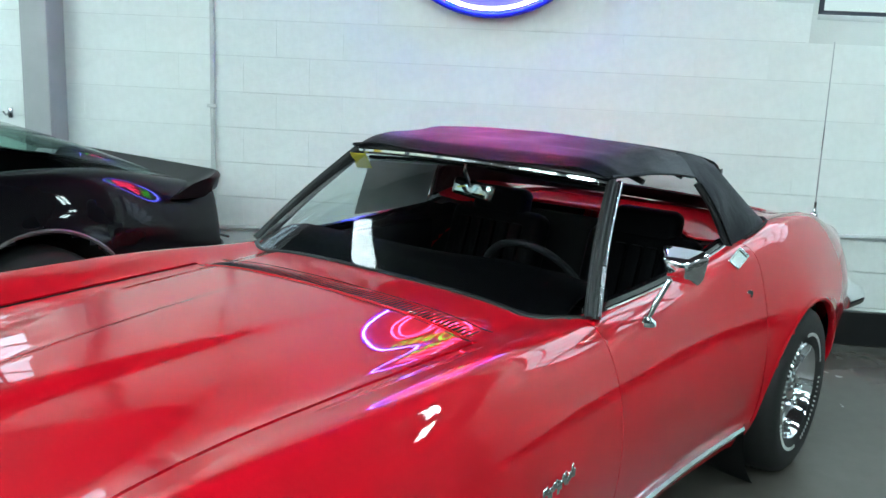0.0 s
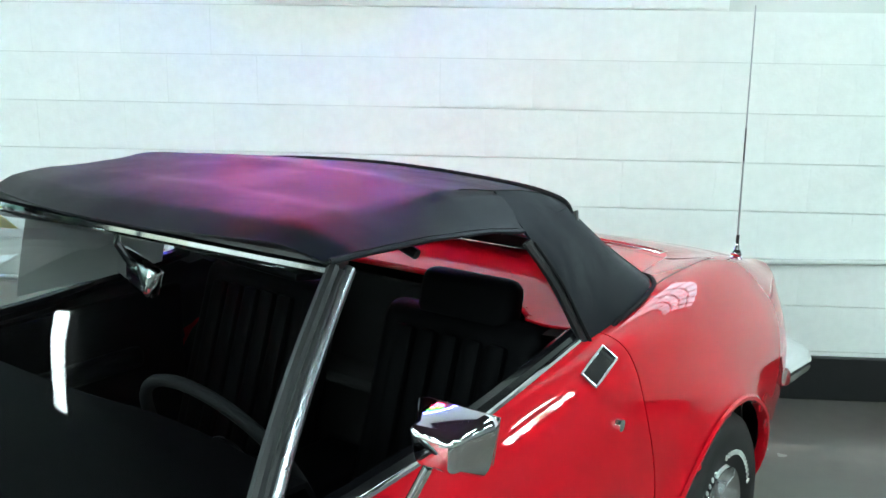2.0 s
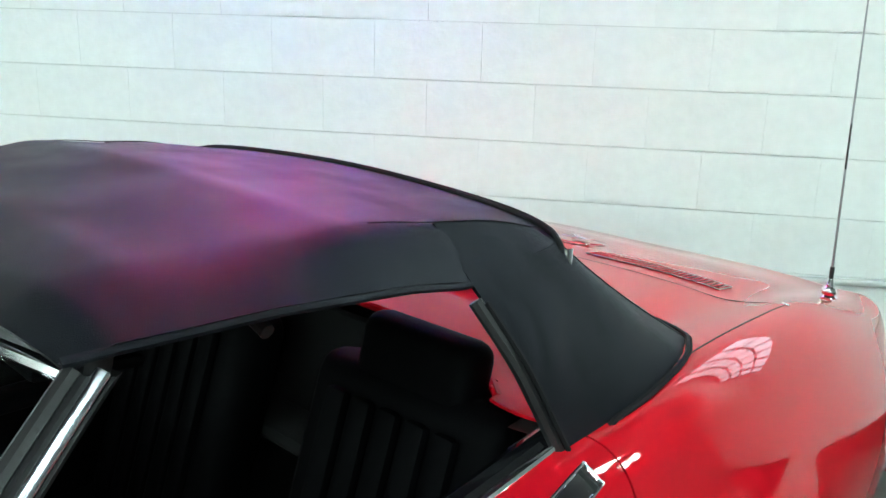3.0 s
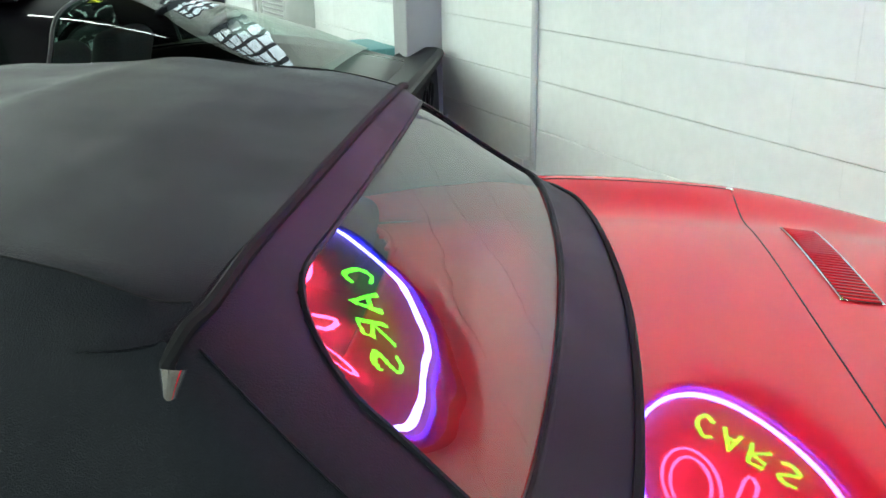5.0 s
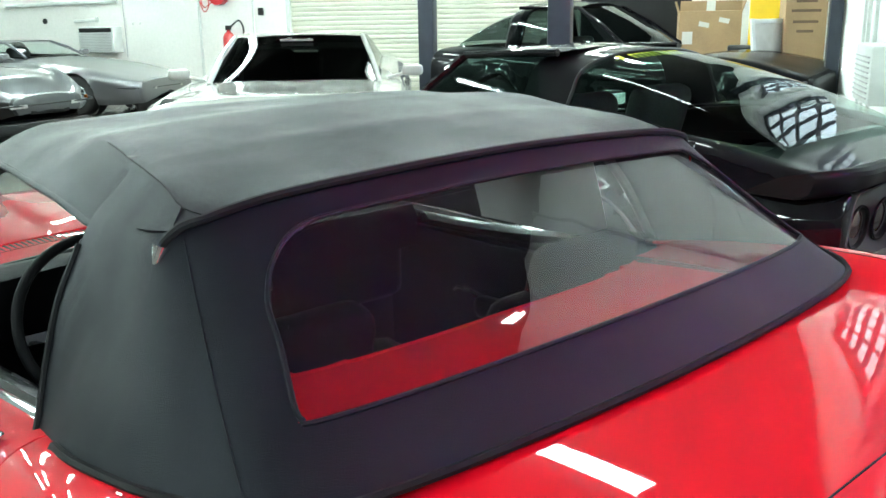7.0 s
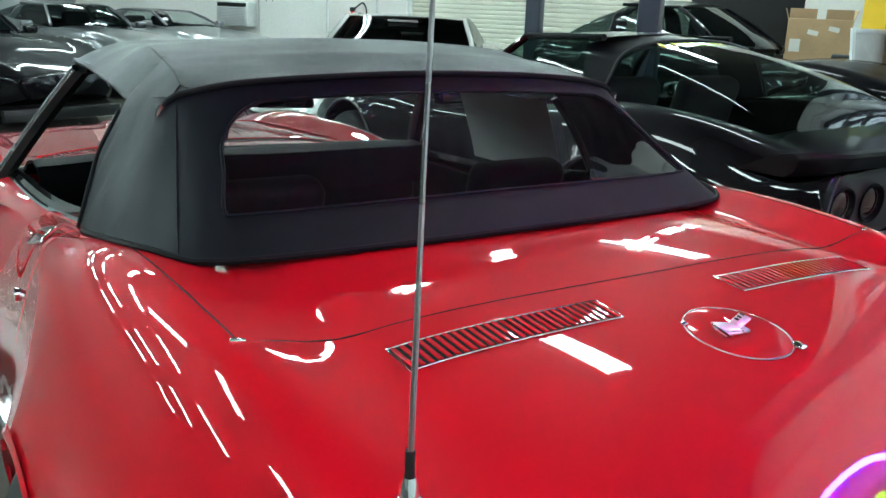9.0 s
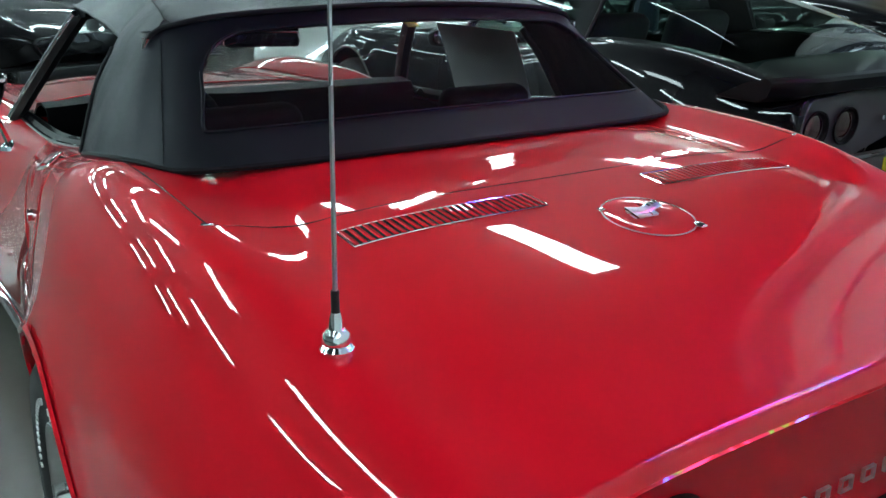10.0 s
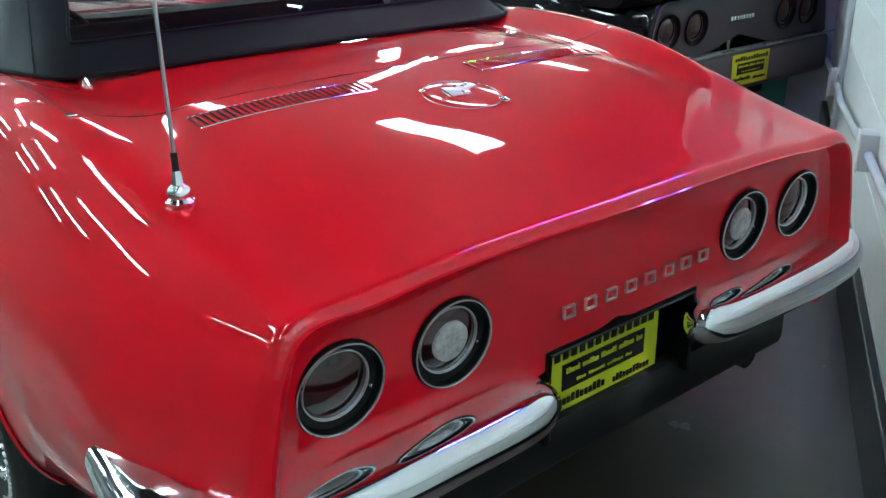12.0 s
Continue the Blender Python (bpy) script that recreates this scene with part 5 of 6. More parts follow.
# ---- inside the cabin ----
part("cabin_floor", box((1.26, 1.55, 0.03), (0, 0.72, 0.26), 0.005), M_CARPET, car)
part("rear_shelf", box((1.22, 0.12, 0.04), (0, 0.30, 0.66), 0.015), M_CARPET, car)
part("dashboard", box((1.20, 0.14, 0.21), (0, 1.275, 0.750), 0.04, 4), M_VINYL, car)
bm = bmesh.new()
rows = []
for x in np.linspace(-0.62, 0.62, 25):
    edge = screen_line(x) - 0.004
    hood = 0.018 * math.exp(-((x + 0.31) / 0.20) ** 2)
    rows.append([bm.verts.new((x, y, z)) for y, z in ((1.18, 0.80), (1.175, 0.885), (1.195, 0.918 + hood), (1.27, 0.925 + hood), (edge - 0.09, 0.912), (edge, RED.height(x, edge) - 0.006))])
for a, b in zip(rows, rows[1:]):
    for q in range(5):
        bm.faces.new((a[q], b[q], b[q + 1], a[q + 1]))
solidify(part("dash_top", bm, M_VINYL, car, "padded black dash top"), 0.010)
for x in (-0.42, -0.25):
    part("gauge", lathe([(0.055, 0.0), (0.055, 0.02), (0.046, 0.016), (0.0005, 0.012)], 24, pose(x, 1.235, 0.79, 0, 0, 180)), M_TRIM, car)
con = new("console")
con.parent = car
part("console_body", box((0.20, 0.85, 0.22), (0, 0.80, 0.40), 0.03, 3), M_VINYL, con)
part("shift_lever", tube([(0.02, 0.86, 0.50), (0.02, 0.83, 0.64)], 0.007, 8), M_CHROME, con)
part("shift_knob", lathe([(0.0005, -0.022), (0.016, -0.018), (0.022, 0), (0.016, 0.018), (0.0005, 0.022)], 16, pose(0.02, 0.828, 0.655, 90, 0, 0)), M_TRIM, con)
part("console_plate", box((0.12, 0.18, 0.006), (0, 0.92, 0.512), 0.002), M_SATIN, con)

for sgn in (-1, 1):
    s = new("seat")
    s.parent = car
    s.matrix_basis = pose(sgn * 0.335, 0.72, 0.28)
    part("cushion", box((0.46, 0.50, 0.17), (0, 0.0, 0.085), 0.05, 4), M_VINYL, s)
    part("backrest", box((0.46, 0.13, 0.56), (0, -0.30, 0.38), 0.05, 4, turn=pose(0, 0, 0, 18, 0, 0)), M_VINYL, s)
    for k in range(5):
        part("flute", box((0.055, 0.03, 0.44), (-0.13 + k * 0.065, -0.232, 0.40), 0.014, 2, turn=pose(0, 0, 0, 18, 0, 0)), M_VINYL, s)
    part("headrest", box((0.27, 0.085, 0.16), (0, -0.375, 0.662), 0.035, 4, turn=pose(0, 0, 0, 14, 0, 0)), M_VINYL, s)
    for x in (-0.05, 0.05):
        part("headrest_post", tube([(x, -0.385, 0.60), (x, -0.392, 0.66)], 0.006, 8), M_CHROME, s)
    part("seat_hinge", box((0.012, 0.03, 0.11), (-sgn * -0.235, -0.24, 0.24), 0.004), M_CHROME, s)
    # door cards and armrests
    d = part("door_card", box((0.035, 0.92, 0.48), (sgn * 0.662, 0.88, 0.61), 0.012, 2), M_VINYL, car)
    part("door_top", tube([(sgn * 0.645, y, RED.height(0.655, y) + 0.002) for y in np.linspace(0.40, 1.34, 24)], 0.019, 8), M_GLOSS, d)
    part("armrest", box((0.05, 0.32, 0.06), (sgn * 0.61, 0.76, 0.68), 0.02, 3), M_VINYL, d)
    part("pull_handle", tube([(sgn * 0.62, 1.02, 0.70), (sgn * 0.60, 0.98, 0.72), (sgn * 0.60, 0.94, 0.72), (sgn * 0.62, 0.90, 0.70)], 0.007, 8), M_CHROME, d)
st = new("steering_wheel")
st.parent = car
st.matrix_basis = pose(-0.315, 1.085, 0.825, 62, 0, 0)
part("wheel_rim", tube([(0.190 * math.cos(a), 0.190 * math.sin(a), 0) for a in np.linspace(0, TAU, 49)[:-1]], 0.0115, 10, True), M_PIPING, st)
for a in (radians(180), radians(0), radians(270)):
    part("wheel_spoke", box((0.165, 0.022, 0.004), (0, 0, 0), 0.001, 1), M_SATIN, st, "brushed metal spoke").matrix_basis = pose(0.095 * math.cos(a), 0.095 * math.sin(a), -0.006, 0, 0, math.degrees(a))
part("wheel_hub", lathe([(0.045, -0.02), (0.043, 0.01), (0.03, 0.018), (0.0005, 0.02)], 24, pose(0, 0, 0, 90, 0, 0)), M_VINYL, st)
part("column", tube([(0, 0, -0.02), (0, 0, -0.28)], 0.03, 12), M_TRIM, st)
rm = new("rear_view_mirror")
rm.parent = car
rm.matrix_basis = pose(-0.01, 1.03, 1.110, 14, 0, -22)
part("mirror_case", box((0.23, 0.03, 0.06), (0, 0, 0), 0.012, 3), M_CHROME, rm, "chrome mirror case")
part("mirror_glass", box((0.21, 0.002, 0.046), (0, -0.0155, 0), 0.001), M_CHROME, rm)
part("mirror_stalk", tube([(0, 0.015, 0.01), (0, 0.05, 0.05), (0, 0.055, 0.095)], 0.008, 8), M_CHROME, rm)
for sgn in (-1, 1):
    part("sun_visor", box((0.40, 0.13, 0.016), (sgn * 0.26, 0.985, 1.175), 0.007, 2, turn=pose(0, 0, 0, 8, sgn * 3, 0)), M_VINYL, car)
# raised glass in the far door with a paper sheet taped inside
bm = bmesh.new()
vs = [[bm.verts.new((0.660 - 0.095 * v ** 1.2, y, 0.88 + 0.28 * v)) for y in (0.47, 0.75, 1.0, 1.30 - 0.26 * v)] for v in np.linspace(0, 1, 7)]
for a, b in zip(vs, vs[1:]):
    for q in range(3):
        bm.faces.new((a[q], a[q + 1], b[q + 1], b[q]))
sg = part("side_glass", bm, M_GLASS, car, "raised side window glass")
sg.visible_shadow = False
bm = bmesh.new()
vs = [[bm.verts.new((0.640 - 0.090 * v ** 1.2 + 0.004 * math.sin(9 * y), y, 0.90 + 0.26 * v)) for y in np.linspace(0.50, 0.93, 9)] for v in np.linspace(0.08, 0.93, 7)]
for a, b in zip(vs, vs[1:]):
    for q in range(8):
        bm.faces.new((a[q], a[q + 1], b[q + 1], b[q]))
solidify(part("window_sheet", bm, M_PAPER, car, "white paper sheet taped inside the side glass"), 0.001)


# ======== other cars ========
def patch(corners, bulge=(0, 0, 0), n=10, m=10):
    """A bowed sheet between four corners (front left, front right, back right, back left)."""
    a, b, c, d = (Vector(p) for p in corners)
    bm = bmesh.new()
    rows = []
    for j in range(m + 1):
        v = j / m
        l, r = a.lerp(d, v), b.lerp(c, v)
        rows.append([bm.verts.new(l.lerp(r, i / n) + Vector(bulge) * (1 - (2 * i / n - 1) ** 2) * (0.6 + 0.4 * math.sin(math.pi * v))) for i in range(n + 1)])
    for p, q in zip(rows, rows[1:]):
        for i in range(n):
            bm.faces.new((p[i], p[i + 1], q[i + 1], q[i]))
    return bm


WEDGE = dict(
    zc=(0.96, 0.985, 0.985, 0.98, 0.965, 0.95, 0.925, 0.88, 0.80, 0.70, 0.58, 0.50),
    z1=(0.955, 0.98, 0.98, 0.975, 0.955, 0.94, 0.915, 0.868, 0.785, 0.685, 0.57, 0.49),
    x2=(0.58, 0.60, 0.60, 0.60, 0.60, 0.60, 0.60, 0.60, 0.60, 0.58, 0.54, 0.48),
    z2=(0.945, 0.97, 0.97, 0.965, 0.945, 0.93, 0.905, 0.86, 0.785, 0.685, 0.565, 0.48),
    xr=(0.70, 0.74, 0.76, 0.76, 0.75, 0.74, 0.74, 0.75, 0.75, 0.73, 0.69, 0.60),
    zr=(0.92, 0.94, 0.945, 0.945, 0.92, 0.90, 0.88, 0.845, 0.775, 0.675, 0.55, 0.47),
    xs=(0.80, 0.845, 0.86, 0.865, 0.85, 0.845, 0.85, 0.865, 0.87, 0.85, 0.80, 0.68),
    zs=(0.84, 0.84, 0.84, 0.84, 0.82, 0.80, 0.79, 0.77, 0.71, 0.62, 0.52, 0.45),
    xm=(0.83, 0.875, 0.89, 0.89, 0.875, 0.87, 0.875, 0.89, 0.89, 0.875, 0.82, 0.70),
    zm=(0.62, 0.62, 0.62, 0.62, 0.60, 0.59, 0.58, 0.58, 0.56, 0.50, 0.44, 0.38),
    xb=(0.80, 0.85, 0.87, 0.87, 0.85, 0.845, 0.85, 0.865, 0.87, 0.85, 0.79, 0.67),
    zb=(0.40, 0.38, 0.36, 0.35, 0.33, 0.32, 0.32, 0.33, 0.34, 0.32, 0.30, 0.29),
    xk=(0.74, 0.78, 0.79, 0.79, 0.78, 0.77, 0.77, 0.78, 0.79, 0.77, 0.72, 0.62),
    zk=(0.30, 0.26, 0.23, 0.20, 0.19, 0.19, 0.19, 0.19, 0.19, 0.19, 0.20, 0.22))


def coupe(name, label, paint, m, tables, glass=M_TINT, head=(1.02, 1.17), back=(0.30, 1.18), tail=(-0.55, 0.98), screen=(1.60, 0.90), tail_paint=None,
          rail=0.50, low_paint=None, style="rally", arch=0.365):
    """A low two-door coupe with its glass, pillars, wheels and mirrors."""
    body = Body(tables)
    c = thing(name, label, "car", m)

    def inside(x, y):
        return abs(x) < 0.57 and tail[0] + 0.10 < y < screen[0] - 0.12 - 0.22 * (x / 0.66) ** 2

    b = part("body", skin(body, y_rows((0.36, 1.40), step=0.04), lambda x, y, z, j: (not (near(y, 0.36) or near(y, 1.40)) or abs(x) < 0.60) and not inside(x, y) and (z > 0.50 or not low_paint), arch=arch), paint, c)
    solidify(b, 0.006)
    if low_paint:
        solidify(part("lower_body", skin(body, y_rows((), step=0.04), lambda x, y, z, j: z <= 0.50, arch=arch), low_paint, c, "dull grey lower body"), 0.006)
        for sgn in (-1, 1):
            part("pinstripe", tube([(sgn * (body.side(y, 0.505) + 0.002), y, 0.505) for y in np.linspace(0.42, 2.0, 40)], 0.004, 6), M_LENS_RED, c, "thin red pinstripe")
    part("tail_panel", end_cap(body, -1.06, 0.03, 0.004, 0.62), tail_paint or paint, c)
    part("nose_panel", end_cap(body, 3.48, 0.05, 0.03, 0.38), paint, c)
    part("air_dam", box((1.30, 0.06, 0.13), (0, 3.40, 0.17), 0.02), M_TRIM, c)
    part("inner_shell", skin(body, y_rows((), -1.0, 3.36, 0.08), lambda x, y, z, j: z > 0.22 and not inside(x * 0.96, y), inset=0.02, arch=arch + 0.035), M_GAP, c)
    part("floor_pan", box((1.40, 3.9, 0.05), (0, 1.2, 0.22), 0.01), M_GAP, c)
    for sgn in (-1, 1):
        for a in AXLES:
            wheel(c, sgn * 0.76, a, 0.333, sgn, style)
            part("wheel_house", lathe([(0.37, 0.0), (0.40, 0.1), (0.41, 0.24)], 24, pose(sgn * 0.56, a, 0.345, 0, 0, -90 * sgn)), M_GAP, c)
            part("wheel_arch", arch_lip(body, sgn, a, arch), low_paint or paint, c)
    sx, bx = 0.66, 0.60
    A, Bk = Vector((sx, screen[0] - 0.16, screen[1] - 0.005)), Vector((bx, tail[0] + 0.10, tail[1] - 0.005))
    H, R = Vector((rail, head[0], head[1])), Vector((rail - 0.01, back[0], back[1]))
    fl = lambda p: Vector((-p.x, p.y, p.z))
    w = part("windscreen", patch((fl(A), A, H, fl(H)), (0, 0.15, 0.02)), glass, c)
    hoop_y = back[0] + 0.12

    def rear_section(v):
        y = hoop_y + (tail[0] - hoop_y) * v
        zt = back[1] + 0.03 + (tail[1] - back[1] - 0.03) * (0.25 * v + 0.75 * v * v)
        xb = 0.67 - 0.07 * v
        zb = body.height(xb, y) - 0.004
        zt = max(zt, zb + 0.002)
        r = rail + 0.02 * v
        return [(x, y, z) for x, z in spline([(0, zt), (0.55 * r, zt - 0.05 * (zt - zb)), (r, zt - 0.24 * (zt - zb)), (r + 0.55 * (xb - r), zt - 0.62 * (zt - zb)), (xb, zb)], 5)]

    for nm, v0, v1, mm, th in (("rear_hoop", 0.0, 0.22, paint, 0.02), ("rear_glass", 0.22, 1.0, glass, 0.0)):
        bm = bmesh.new()
        rws = []
        for v in np.linspace(v0, v1, 5 if v1 < 0.5 else 21):
            h = rear_section(v)
            rws.append([bm.verts.new((-x, y, z)) for x, y, z in reversed(h)] + [bm.verts.new(p) for p in h[1:]])
        for p, q in zip(rws, rws[1:]):
            for k in range(len(p) - 1):
                bm.faces.new((p[k], p[k + 1], q[k + 1], q[k]))
        o = part(nm, bm, mm, c)
        if th:
            solidify(o, th)
    for v in (0.22,):
        h = rear_section(v)
        part("glass_moulding", tube([(-x, y, z + 0.003) for x, y, z in reversed(h)] + [(x, y, z + 0.003) for x, y, z in h[1:]], 0.008, 6), M_TRIM, c)
    part("roof", patch((fl(H), H, R, fl(R)), (0, 0, 0.035 if head[1] < 1.3 else 0.075)), paint, c)
    for sgn in (-1, 1):
        e = (lambda p: p) if sgn > 0 else fl
        belt_f, belt_b = Vector((0.67, screen[0] - 0.24, body.height(0.67, screen[0] - 0.24) + 0.005)), Vector((0.66, back[0] - 0.06, body.height(0.66, back[0] - 0.06) + 0.005))
        mid_b = Vector((rail + 0.004, back[0] + 0.10, back[1] + 0.0))
        sg = part("side_glass", patch((e(belt_f), e(H), e(mid_b), e(belt_b)), (sgn * 0.02, 0, 0), 6, 8), glass, c)
        part("pillar", tube([e(A), e(A.lerp(H, 0.5)) + Vector((sgn * 0.01, 0.02, 0.015)), e(H)], 0.022, 8), paint, c)
        part("roof_rail", tube([e(H), e(H.lerp(R, 0.5)) + Vector((0, 0, 0.003)), e(R)], 0.018, 8), paint, c)
        mr = new("wing_mirror")
        mr.parent = c
        mr.matrix_basis = pose(sgn * 0.90, screen[0] - 0.35, body.height(0.72, screen[0] - 0.35) + 0.07)
        part("mirror_shell", box((0.17, 0.10, 0.10), (sgn * 0.02, 0, 0), 0.035, 4), paint, mr)
        part("mirror_arm", tube([(-sgn * 0.18, 0, -0.07), (-sgn * 0.03, 0, -0.02)], 0.018, 8), paint, mr)
        part("mirror_glass", box((0.13, 0.003, 0.07), (sgn * 0.02, -0.052, 0), 0.001), M_CHROME, mr)
    part("cabin_lining", box((1.16, 1.9, 0.30), (0, 0.40, 0.50), 0.04), M_TRIM, c)
    part("load_floor", box((1.12, 0.75, 0.04), (0, -0.12, 0.74), 0.01), M_CARPET2, c)
    for sgn in (-1, 1):
        part("seat_back", box((0.44, 0.14, 0.42), (sgn * 0.32, 0.44, 0.86), 0.06, 3, turn=pose(0, 0, 0, 16, 0, 0)), M_CARPET2, c)
    part("dash_top", box((1.20, 0.30, 0.06), (0, screen[0] - 0.36, screen[1] - 0.02), 0.02), M_VINYL, c)
    return c, body


# black fastback coupe next to the convertible
BLACK_AT = pose(2.70, 1.60, 0)
black, bb = coupe("fastback_coupe", "glossy black fastback coupe with a tail spoiler and silver rear fascia", M_BLACKPAINT, BLACK_AT, SHARK,
                  glass=M_COUPE, head=(1.02, 1.240), back=(0.42, 1.262), tail=(-0.74, 0.945), screen=(1.52, 0.89), tail_paint=M_FASCIA, low_paint=M_LOWER, arch=0.405)
# ducktail spoiler with wrapped ends
bm = bmesh.new()
rows = []
for x in np.linspace(-0.78, 0.78, 41):
    a = max(0.0, (abs(x) - 0.62) / 0.16)
    fwd = 0.13 * a ** 2
    top = 0.918 - 0.018 * a ** 3
    rows.append([bm.verts.new(p) for p in ((x, -0.84 + fwd, 0.858 - 0.05 * a), (x, -0.98 + fwd, 0.884 - 0.008 * a), (x, -1.075 + fwd, top), (x, -1.098 + fwd, top - 0.008),
                                          (x, -1.105 + fwd, top - 0.022), (x, -1.085 + fwd, 0.848 - 0.02 * a), (x, -1.04 + fwd, 0.832 - 0.03 * a))])
for a, b in zip(rows, rows[1:]):
    for q in range(6):
        bm.faces.new((a[q], a[q + 1], b[q + 1], b[q]))
bm.faces.new(rows[0]), bm.faces.new(rows[-1])
solidify(part("spoiler", bm, M_BEZEL, black, "black moulded tail spoiler"), 0.008)
for x, lens in ((-0.56, M_LENS_RED), (-0.36, M_LENS_RED), (0.36, M_LENS_RED), (0.56, M_LENS_RED)):
    tail_lamp(black, x, -1.044, 0.69, lens, "dark red lens", rings=False)
bm = bmesh.new()
add_box(bm, (1.44, 0.10, 0.20), (0, -1.05, 0.46), 0.04, 4)
part("bumper_cover", bm, M_LOWER, black, "silver grey bumper cover")
part("bumper_strip", box((1.46, 0.012, 0.014), (0, -1.102, 0.565), 0.004), M_SATIN, black)
plate(black, 0.0, -1.104, 0.47, frame_text=False)
for k in range(8):
    part("nameplate_bar", box((0.016, 0.004, 0.022), (-0.085 + k * 0.024, -1.036, 0.70), 0.002, 1), M_CHROME, black, "small raised chrome nameplate piece")
for k in range(11):
    if k != 1:
        yb = part("window_print", box((0.030, 0.002, 0.05)), M_YELLOW, black, "yellow painted bar on the rear glass", False)
        yb.matrix_basis = pose(-0.30 + k * 0.045, 0.20, 1.245 - 0.10 * (-0.30 + k * 0.045) ** 2, -72, 0, 0)

LOW = dict(WEDGE)
for key in ("zc", "z1", "z2", "zr"):
    LOW[key] = tuple(z - d for z, d in zip(WEDGE[key], (0, 0, 0, 0, 0.02, 0.04, 0.09, 0.09, 0.03, 0.03, 0.02, 0.01)))
# white coupe facing out from the roller door
WHITE_AT = ROOM @ pose(8.05, 4.06, 0, 0, 0, 108) @ Matrix.Diagonal((1.22, 1.0, 1.05, 1))
white, wb_ = coupe("white_coupe", "pearl white low coupe facing out before the roller door", M_WHITEPAINT, WHITE_AT, LOW,
                   glass=M_DARKGLASS, head=(0.92, 1.185), back=(0.25, 1.20), tail=(-0.80, 1.0), screen=(1.66, 0.795), rail=0.52, style="alloy")
part("screen_logo", lathe([(0.0005, 0.002), (0.17, 0.002), (0.17, 0.0), (0.0005, 0.0)], 32, pose(0, 0, 0, 0, 0, 0) @ Matrix.Diagonal((1, 1, 0.22, 1))), M_LENS_RED, white, "red oval sticker on the glass").matrix_basis = pose(0, 1.135, 1.162, -62, 0, 0)
part("sticker_print", box((0.26, 0.002, 0.035), (0, 0.004, 0)), M_WHITEINK, white, "white bar on the sticker", False).matrix_basis = pose(0, 1.135, 1.162, -62, 0, 0)
# silver and dark silver coupes
BLUNT = dict(WEDGE)
for key in ("zc", "z1", "z2", "zr", "zs"):
    BLUNT[key] = tuple(z + d for z, d in zip(WEDGE[key], (0,) * 8 + (0.0, 0.02, 0.06, 0.10)))
silver, sb_ = coupe("silver_coupe", "silver wedge-nosed coupe parked by the far wall", M_SILVER, ROOM @ pose(11.35, 11.45, 0, 0, 0, 178) @ Matrix.Diagonal((1, 1, 0.95, 1)), BLUNT,
                    glass=M_GLASS, head=(0.95, 1.16), back=(0.25, 1.17), tail=(-0.80, 1.0), screen=(1.62, 0.925), style="alloy")
grey, gb_ = coupe("dark_silver_coupe", "dark silver coupe with a low pointed nose", M_GREYPAINT, ROOM @ pose(9.0, 11.07, 0, 0, 0, 166), SHARK, style="alloy", low_paint=M_DARKLOW)
dark, db_ = coupe("black_coupe", "black pointed-nose coupe in the row of parked cars", M_BLACKPAINT, ROOM @ pose(5.9, 10.0, 0, 0, 0, 168), SHARK, style="alloy")
part("side_marker", box((0.014, 0.10, 0.04), (0.70, 3.16, 0.50), 0.005, 1, turn=pose(0, 0, 0, 0, 0, 22)), M_LENS_RED, dark, "red side marker")
BOXY = dict(WEDGE)
for key, nose in (("zc", (0.95, 0.90, 0.84, 0.80)), ("z1", (0.94, 0.89, 0.83, 0.79)), ("z2", (0.93, 0.88, 0.82, 0.78)), ("zr", (0.91, 0.86, 0.80, 0.76)), ("zs", (0.80, 0.76, 0.72, 0.70)),
                  ("xr", (0.75, 0.75, 0.74, 0.72)), ("xs", (0.86, 0.86, 0.84, 0.80)), ("xm", (0.88, 0.88, 0.86, 0.82))):
    BOXY[key] = WEDGE[key][:8] + nose
far_black, fb_ = coupe("black_sedan", "black coupe with square headlamps parked near the end wall", M_BLACKPAINT, ROOM @ pose(9.8, 1.80, 0, 0, 0, 156) @ Matrix.Diagonal((1, 1, 1.08, 1)), BOXY,
                       glass=M_TINT, head=(0.85, 1.37), back=(0.05, 1.38), tail=(-0.80, 1.02), screen=(1.70, 0.98))
for sgn in (-1, 1):
    for dx in (0.50, 0.66):
        part("headlamp", box((0.13, 0.03, 0.09), (sgn * dx, 3.475, 0.66), 0.008), M_LENS_CLEAR, far_black, "square clear headlamp")
for c in (white, silver, grey):
    for sgn in (-1, 1):
        part("front_lamp", box((0.22, 0.03, 0.05), (sgn * 0.42, 3.525, 0.44), 0.012, 2, turn=pose(0, 0, 0, 0, 0, -sgn * 8)), M_LENS_CLEAR, c, "clear front lamp")
        part("side_marker", box((0.012, 0.12, 0.045), (sgn * 0.815, 3.20, 0.46), 0.005, 1, turn=pose(0, 0, 0, 0, 0, sgn * 20)), M_AMBER, c)
    part("bumper_strip", tube(spline([(-0.86, 2.95, 0.49), (-0.80, 3.28, 0.46), (-0.62, 3.50, 0.45), (0, 3.545, 0.45), (0.62, 3.50, 0.45), (0.80, 3.28, 0.46), (0.86, 2.95, 0.49)], 6), 0.012, 8), M_TRIM, c)
    part("grille", box((0.56, 0.03, 0.05), (0, 3.535, 0.36), 0.015), M_GAP, c)


# ======== things at the end wall ========
def post(x, y, label):
    t = thing("lift_post", label, "post", ROOM @ pose(x, y, 0))
    part("column", box((0.20, 0.20, 3.2), (0, 0, 1.6), 0.015), M_POST, t)
    part("base_plate", box((0.36, 0.36, 0.02), (0, 0, 0.01), 0.004), M_POST, t)


